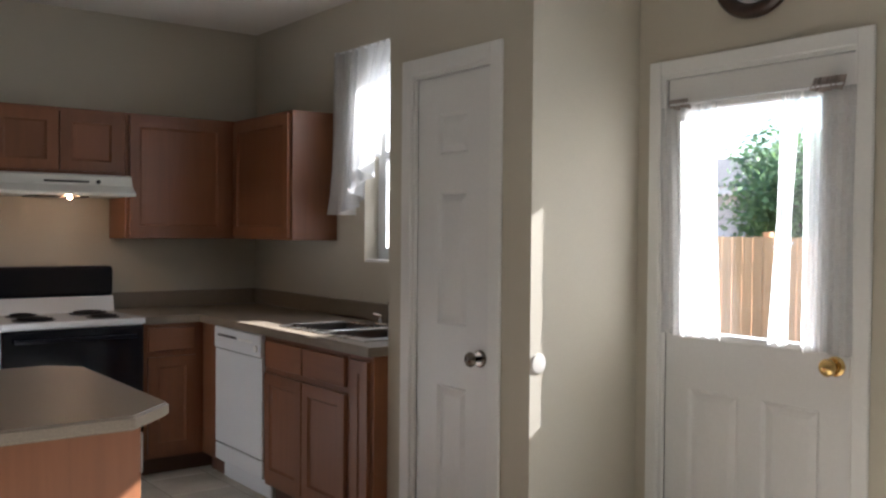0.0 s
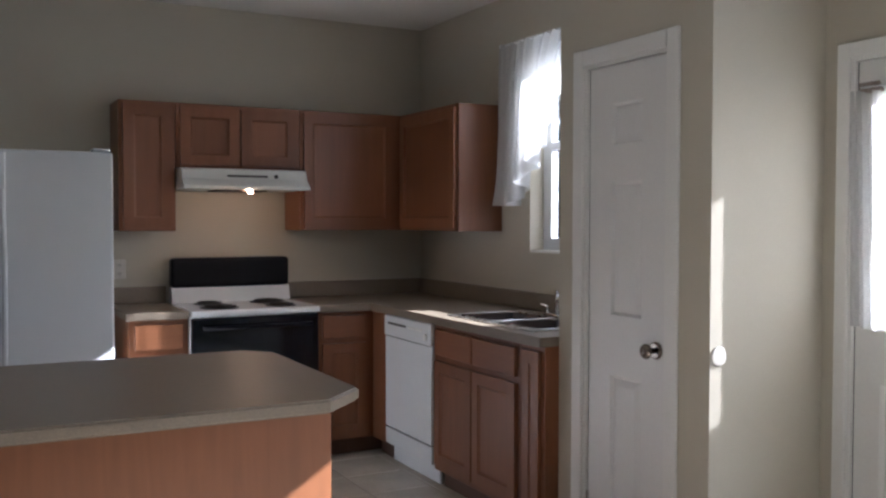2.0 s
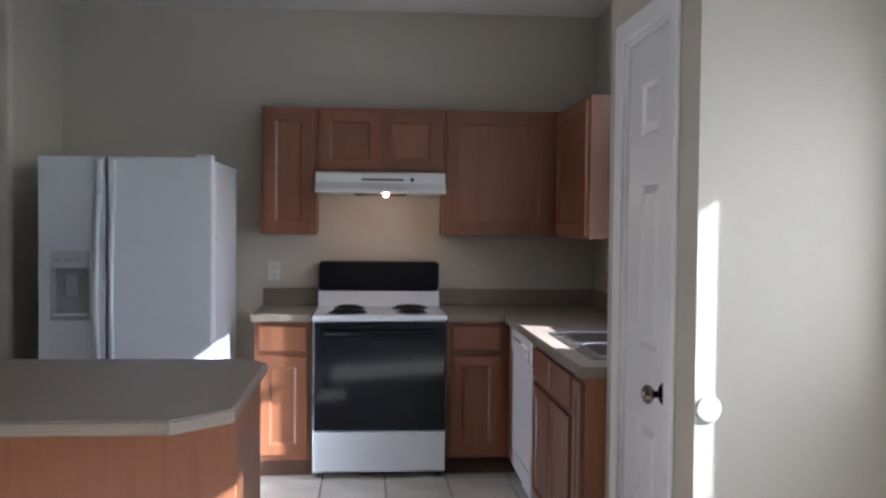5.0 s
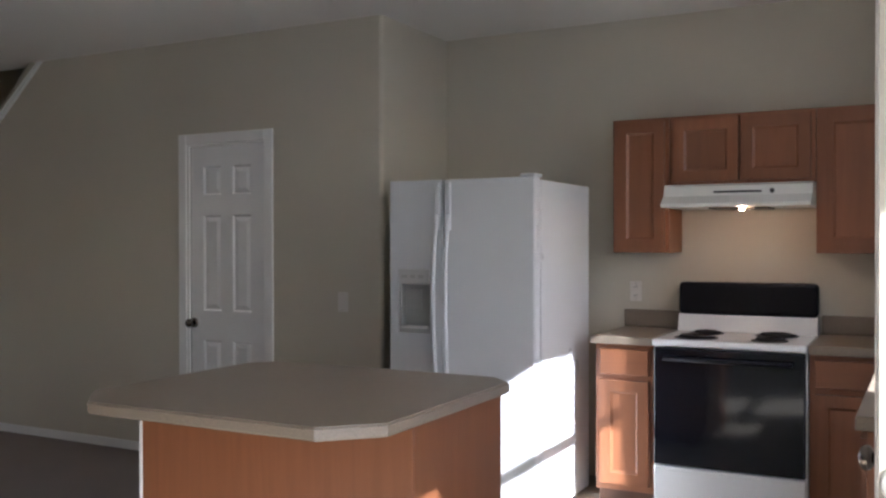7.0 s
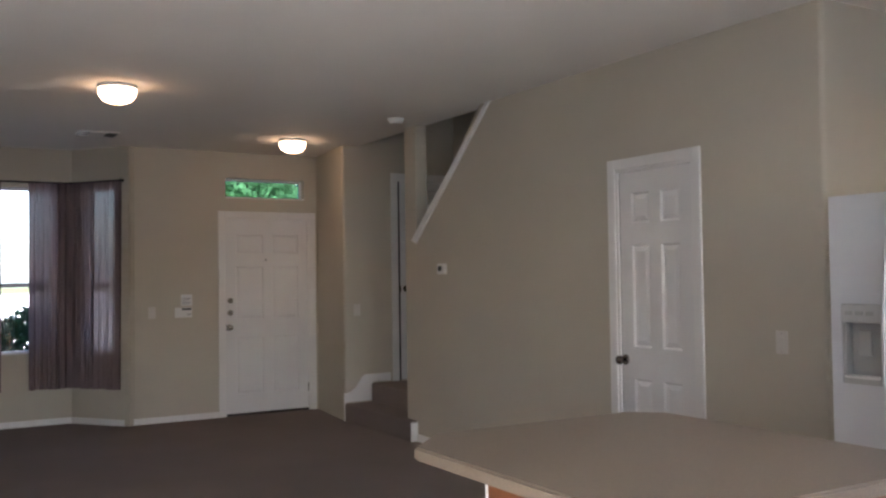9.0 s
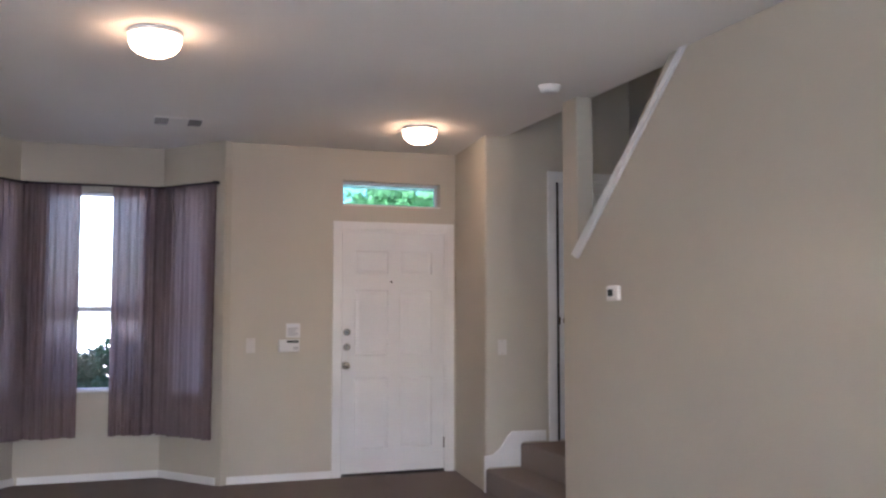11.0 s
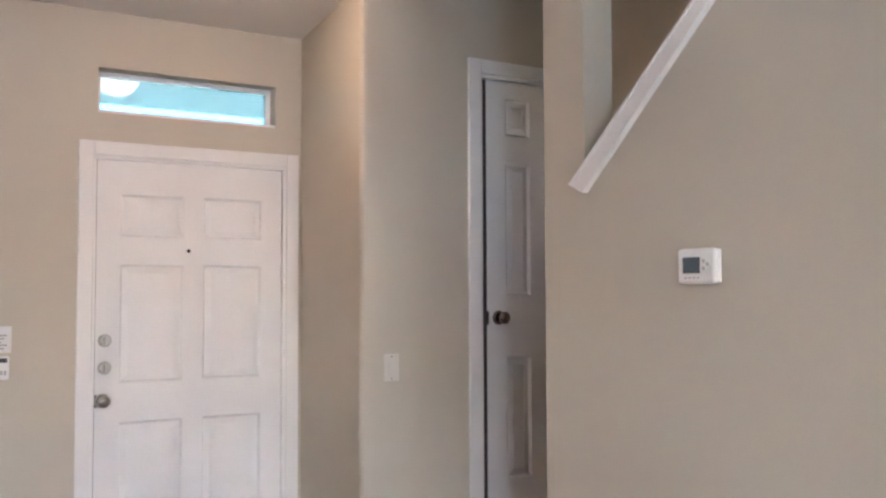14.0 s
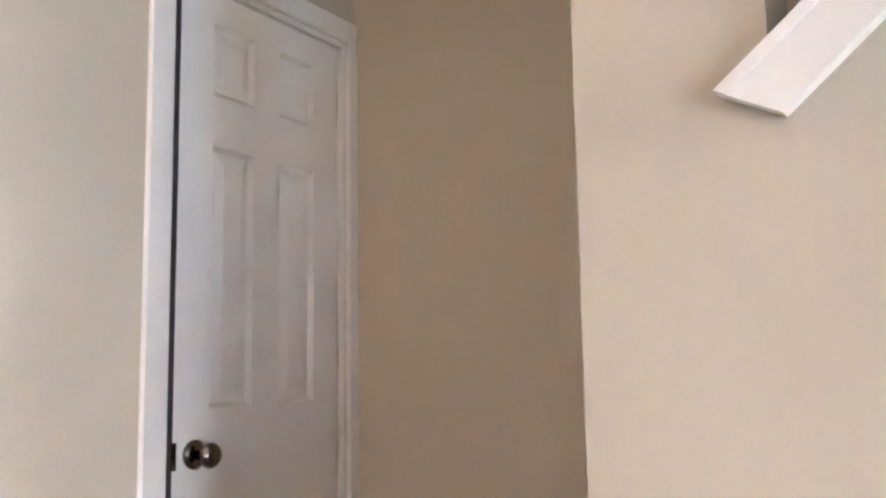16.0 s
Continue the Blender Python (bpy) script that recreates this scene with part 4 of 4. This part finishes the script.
hb = part("handle", tube([(0.06, -0.038, 0.82), (SW - 0.06, -0.038, 0.82)], 0.011, 12), BLACK_M, od, smooth=True)
for x in (0.075, SW - 0.075):
    part("handle_post", tube([(x, -0.038, 0.82), (x, 0.002, 0.82)], 0.009, 10), BLACK_M, hb)
dr = part("drawer", one(0.004, SW - 0.004, 0.004, 0.0445, 0.045, 0.268, 0.008), ENAMEL, s_, "white storage drawer")
part("drawer_lip", one(0.02, SW - 0.02, -0.004, 0.006, 0.248, 0.266, 0.004), ENAMEL, dr)
for x in (0.03, SW - 0.03):
    for y in (0.08, 0.58):
        part("foot", lathe([(0.018, 0), (0.015, 0.03)], pose(x, y, 0.0), 10), DARKP, s_)
for x, y, r in ((0.19, 0.14, 0.095), (0.19, 0.40, 0.075), (0.55, 0.14, 0.075), (0.55, 0.40, 0.095)):
    br = part("drip_pan", lathe([(r + 0.012, 0.0), (r + 0.016, 0.003), (r + 0.006, 0.004), (r - 0.02, 0.0012), (0, 0.001)], pose(x, y, 0.915), 28), COIL, s_, "blackened drip pan")
    pts = []
    turns = 4 if r > 0.08 else 3
    for k in range(turns * 24 + 1):
        q = k / (turns * 24)
        pts.append((x + (0.016 + (r - 0.022) * q) * math.cos(q * turns * math.tau), y + (0.016 + (r - 0.022) * q) * math.sin(q * turns * math.tau), 0.926))
    part("coil", tube(pts, 0.0055, 6), COIL, br, smooth=True)

# range hood
h_ = thing("range_hood", pose(0.004, 0, 0), "off-white range hood with lit bulb under it", "range hood")
bm = bmesh.new()
prism(bm, [(-0.001, 1.712), (-0.40, 1.712), (-0.425, 1.70), (-0.44, 1.650), (-0.50, 1.608), (-0.50, 1.592), (-0.001, 1.592)], 0.0, 0.74, "x")
hood = part("shell", bm, ALMOND, h_)
bm = one(0.26, 0.50, -0.002, 0.0, -0.006, 0.006)
bm.transform(pose(0, -0.4335, 1.668, -13))
part("vent_slot", bm, DARKP, h_)
part("switch", lathe([(0.012, 0), (0.011, 0.012), (0, 0.013)], pose(0.55, -0.433, 1.668, 77)), DARKP, h_)
part("filter", one(0.22, 0.52, -0.36, -0.12, 1.582, 1.5915), DARKP, h_)
part("lamp_cover", one(0.34, 0.46, -0.385, -0.35, 1.584, 1.5915, 0.002), DARKP, h_)
part("bulb", lathe([(0, -0.015), (0.008, -0.013), (0.011, -0.006), (0.009, 0.0), (0.006, 0.005)], pose(0.40, -0.415, 1.585)), BULB, h_, smooth=True)

# refrigerator
r_ = thing("refrigerator", pose(-1.295, -1.10, 0), "white side-by-side refrigerator with ice dispenser", "refrigerator")
RW, RH = 0.838, 1.735
part("cabinet", one(0.0, RW, 0.075, 0.80, 0.02, RH - 0.012, 0.006), FRIDGE_W, r_)
SPLIT = 0.322
fz = part("freezer_door", holed(0.002, SPLIT - 0.004, 0.10, RH, 0.0, 0.068, [(0.055, 0.245, 0.93, 1.27)]), FRIDGE_W, r_)
fd = part("fridge_door", one(SPLIT + 0.004, RW - 0.002, 0.0, 0.068, 0.10, RH, 0.012, 3), FRIDGE_W, r_)
part("door_gasket", one(0.012, RW - 0.012, 0.0685, 0.0748, 0.11, RH - 0.02), GREY_P, r_)
part("toe_grille", one(0.01, RW - 0.01, 0.03, 0.05, 0.015, 0.092), GREY_P, r_)
dp = part("dispenser_recess", boxes((0.0555, 0.2445, 0.05, 0.066, 0.9305, 1.2695), (0.0555, 0.07, 0.004, 0.05, 0.9305, 1.2695), (0.23, 0.2445, 0.004, 0.05, 0.9305, 1.2695), (0.07, 0.23, 0.002, 0.05, 0.9305, 0.955)), GREY_P, fz, "grey dispenser recess")
part("dispenser_panel", one(0.0555, 0.2445, -0.006, 0.05, 1.19, 1.2695, 0.006), SILVER_P, fz)
part("dispenser_bezel", boxes((0.037, 0.055, -0.004, 0.0, 0.90, 1.295), (0.245, 0.262, -0.004, 0.0, 0.90, 1.295), (0.055, 0.245, -0.004, 0.0, 0.90, 0.93), (0.055, 0.245, -0.004, 0.0, 1.27, 1.295)), FRIDGE_W, fz)
part("dispenser_lever", one(0.12, 0.18, 0.02, 0.03, 1.05, 1.16, 0.004), GREY_P, fz)
part("drip_tray", one(0.071, 0.229, -0.012, 0.045, 0.9555, 0.966, 0.003), PLASTIC, fz)
for i in range(3):
    part("button", one(0.075 + 0.05 * i, 0.11 + 0.05 * i, -0.009, -0.006, 1.222, 1.239, 0.001), GREY_P, fz)
for x, dr_, sgn in ((SPLIT - 0.028, fz, -1), (SPLIT + 0.034, fd, 1)):
    pts = []
    for k in range(29):
        z = 0.62 + 0.93 * k / 28
        bow = math.sin(math.pi * (z - 0.62) / 0.93) ** 0.7
        pts.append((x + sgn * 0.005 * bow, -0.012 - 0.044 * bow, z))
    part("handle", tube(pts, 0.0125, 12), FRIDGE_W, dr_, smooth=True)
    for z0_, z1_ in ((0.12, 0.70), (1.47, 1.72)):
        part("handle_trim", one(x - 0.015, x + 0.015, -0.02, 0.0, z0_, z1_, 0.006, 3), FRIDGE_W, dr_)
for x in (0.05, RW - 0.05):
    part("foot", lathe([(0.02, 0), (0.02, 0.02)], pose(x, 0.14, 0), 10), DARKP, r_)
    part("foot", lathe([(0.02, 0), (0.02, 0.02)], pose(x, 0.72, 0), 10), DARKP, r_)

part("hinge_cover", one(RW - 0.09, RW - 0.01, 0.01, 0.12, RH + 0.0005, RH + 0.018, 0.006), FRIDGE_W, r_)

# island
i_ = thing("kitchen_island", pose(0, 0, 0), "cherry panelled kitchen island with taupe laminate top", "kitchen island")
def chamfered(x0, x1, y0, y1, c, s, w):
    return [(x0 + w, y0), (x1 - c, y0), (x1, y0 + c), (x1, y1 - s), (x1 - s, y1), (x0 + s, y1), (x0, y1 - s), (x0, y0 + w)]
bm = bmesh.new()
prism(bm, chamfered(-1.24, -0.058, -3.295, -2.225, 0.145, 0.10, 0.17), 0.874, 0.914)
es = [e for e in bm.edges if abs(e.verts[0].co.z - e.verts[1].co.z) < 1e-5]
bmesh.ops.bevel(bm, geom=es, offset=0.007, segments=3, affect="EDGES")
part("top", bm, LAMINATE, i_)
part("body", one(-1.148, -0.098, -2.96, -2.35, 0.09, 0.8735), CAB, i_)
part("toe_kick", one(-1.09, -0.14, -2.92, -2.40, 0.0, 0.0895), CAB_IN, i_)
part("back_panel", one(-1.163, -0.080, -2.980, -2.9605, 0.0, 0.8734, 0.0015, 1), CAB, i_)
part("side_panel", one(-0.0975, -0.080, -2.9604, -2.35, 0.09, 0.8734, 0.001, 1), CAB, i_)
part("side_panel", one(-1.163, -1.1485, -2.960, -2.35, 0.09, 0.8734, 0.003, 1), CAB, i_)
part("corner_bead", one(-1.176, -1.1635, -2.984, -2.959, 0.0, 0.8733, 0.004), TRIM, i_, "pale corner bead")
for k in range(2):
    x0 = -1.07 + 0.475 * k
    part("rear_door", one(x0, x0 + 0.465, -2.3495, -2.331, 0.13, 0.84, 0.004), CAB, i_)


# ---- outside ----
structure("ground", one(-300, 300, -300, 300, -0.6, -0.32), GRASS, "dry green lawn around the house", "ground")
structure("patio", one(1.90, 5.2, -6.5, -1.5, -0.32, -0.12), CONCRETE, "pale concrete patio slab", "patio")
structure("porch_slab", one(-9.6, -8.08, -2.5, -0.4, -0.32, -0.06), CONCRETE, "concrete porch step", "porch")
structure("road", one(-24, -17, -300, 300, -0.319, -0.30), CONCRETE, "pale concrete street in front", "road")
structure("far_street", one(-140, -24.5, -70, 40, -0.319, -0.29), CONCRETE, "pale concrete street and drives across the road", "road")
structure("pavement", one(-16.4, -15.0, -300, 300, -0.319, -0.22), CONCRETE, "concrete pavement along the street", "pavement")
structure("driveway", one(-17.0, -10.4, -9.5, -2.6, -0.319, -0.27), CONCRETE, "wide concrete driveway", "driveway")
fence = thing("board_fence", pose(8.6, 0, -0.32), "sunlit cedar board fence closing the back yard", "fence")
FB = one(-0.010, 0.010, -0.069, 0.069, 0.02, 1.69)
board = part("board", FB, FENCE, fence)
board.location.y = -9.0
for k in range(1, 120):
    o = board.copy()
    scene.collection.objects.link(o)
    o.parent = fence
    o.location = (0.003 * math.sin(k * 7.3), -9.0 + 0.145 * k, 0.008 * math.sin(k * 3.1))
for z in (0.35, 1.35):
    part("rail", one(0.012, 0.05, -9.1, 8.4, z - 0.045, z + 0.045), FENCE, fence)
for k in range(8):
    part("post", one(0.051, 0.14, -9.0 + 2.4 * k, -8.91 + 2.4 * k, 0, 1.75), FENCE, fence)


def tree(x, y, z, h, crown, mat, seed, leaves=5200, size=0.16, label="leafy green tree beyond the fence"):
    rng = random.Random(seed)
    ob = thing("tree", pose(x, y, z), label, "tree", group="garden trees")
    bm = tube([(0, 0, 0), (0.05, 0.03, h * 0.3), (-0.04, 0.05, h * 0.55), (0.03, 0, h * 0.85)], [0.17, 0.13, 0.10, 0.04], 9)
    tips = []
    for k in range(16):
        a, f = rng.uniform(0, math.tau), rng.uniform(0.3, 0.85)
        b0 = Vector((0, 0, h * f))
        ln = crown * rng.uniform(0.6, 1.0) * (1.1 - 0.5 * f)
        tip = b0 + Vector((math.cos(a) * ln, math.sin(a) * ln, ln * rng.uniform(0.2, 0.7)))
        tube([b0, (b0 + tip) / 2 + Vector((0, 0, 0.1)), tip], [0.06, 0.035, 0.012], 6, bm)
        tips += [tip, (b0 + tip * 2) / 3]
    part("trunk", bm, BARK, ob)
    tips += [Vector((rng.gauss(0, crown * 0.25), rng.gauss(0, crown * 0.25), h * rng.uniform(0.75, 1.0))) for _ in range(10)]
    vs, fs = [], []
    for k in range(leaves):
        c = rng.choice(tips) + Vector((rng.gauss(0, 1), rng.gauss(0, 1), rng.gauss(0, 0.8))) * crown * 0.20
        u = Vector((rng.gauss(0, 1), rng.gauss(0, 1), rng.gauss(0, 1))).normalized() * size * rng.uniform(0.6, 1.2)
        w = u.orthogonal().normalized() * size * 0.45
        i = len(vs)
        vs += [c - u, c + w, c + u, c - w]
        fs.append((i, i + 1, i + 2, i + 3))
    me = bpy.data.meshes.new("crown")
    me.from_pydata(vs, [], fs)
    me.materials.append(mat)
    cr = new("crown", me)
    cr.parent = ob
    return ob
tree(13.5, 2.9, -0.32, 3.2, 1.7, LEAF, 1, 14000, 0.085)
tree(17.5, 3.2, -0.32, 3.4, 2.0, LEAF, 2, 12000, 0.09)
tree(-38.0, 9.0, -0.32, 6.2, 3.6, LEAF, 3, 8500, 0.19, label="tall leafy street tree in front")


def shrub(x, y, h, r, seed):
    rng = random.Random(seed)
    ob = thing("shrub", pose(x, y, -0.32), "dense dark green shrub under the bay window", "shrub", group="front shrubs")
    bm = bmesh.new()
    for k in range(7):
        a = rng.uniform(0, math.tau)
        tube([(0.04 * math.cos(a), 0.04 * math.sin(a), 0), (r * 0.5 * math.cos(a), r * 0.5 * math.sin(a), h * 0.75)], [0.02, 0.006], 6, bm)
    part("stems", bm, BARK, ob)
    vs, fs = [], []
    for k in range(5200):
        d3 = Vector((rng.gauss(0, 1), rng.gauss(0, 1), rng.gauss(0, 1))).normalized() * rng.uniform(0.6, 1.0) ** 0.5
        bumpy = 1 + 0.15 * math.sin(5 * d3.x + seed) * math.cos(4 * d3.y)
        c = Vector((d3.x * r * bumpy, d3.y * r * bumpy, h * 0.52 + d3.z * h * 0.48 * bumpy))
        u = Vector((rng.gauss(0, 1), rng.gauss(0, 1), rng.gauss(0, 1))).normalized() * 0.045
        w = u.orthogonal().normalized() * 0.022
        i = len(vs)
        vs += [c - u, c + w, c + u, c - w]
        fs.append((i, i + 1, i + 2, i + 3))
    me = bpy.data.meshes.new("leaves")
    me.from_pydata(vs, [], fs)
    me.materials.append(LEAF_D)
    o = new("leaves", me)
    o.parent = ob
shrub(-9.35, -3.45, 1.42, 0.5, 31)
shrub(-9.38, -4.02, 1.38, 0.5, 32)

n_ = thing("neighbour_house", pose(14.0, 8.2, -0.32), "low grey neighbouring house with pale eaves", "house")
part("wall", one(0, 7, -3.6, 5, 0, 2.45), SIDING, n_)
part("eave", one(-0.45, 7.4, -4.0, 5.4, 2.45, 2.60), VINYL, n_)
bm = bmesh.new()
prism(bm, [(-0.5, 2.601), (7.5, 2.601), (3.5, 3.5)], -4.1, 5.5, "y")
part("roof", bm, SHINGLE, n_)
for y in (-2.4, 0.6):
    w_ = part("window", one(-0.02, 0.0, y, y + 1.0, 1.0, 2.1), VINYL, n_)
    part("pane", one(-0.03, -0.021, y + 0.06, y + 0.94, 1.06, 2.04), BLACK, w_)
# porch roof over the front door
p_ = thing("porch_roof", pose(-8.07, -1.2, 0), "shaded porch roof on a white post", "porch")
part("soffit", one(-1.55, -0.001, -1.3, 1.3, 2.62, 2.75), VINYL, p_)
part("post", one(-1.5, -1.38, 0.95, 1.07, -0.32, 2.62), VINYL, p_)

# ---- floor tiles, one by one ----
PITCH = 0.346
tb = one(-PITCH / 2 + 0.003, PITCH / 2 - 0.003, -PITCH / 2 + 0.003, PITCH / 2 - 0.003, -0.005, 0.0, 0.0025, 1)
first = part("tile", tb, TILE, tile_floor)
done = False
for i in range(9):
    for j in range(19):
        x, y = -1.32 + 0.174 + PITCH * i - 0.005, -0.165 - PITCH * j
        if x + PITCH / 2 > REAR + 0.12 or y - PITCH / 2 < SOUTH - 0.2:
            continue
        o = first if not done else first.copy()
        if done:
            scene.collection.objects.link(o)
            o.parent = tile_floor
        done = True
        o.location = (x, y, 0.0004 * math.sin(i * 5.1 + j * 3.7))
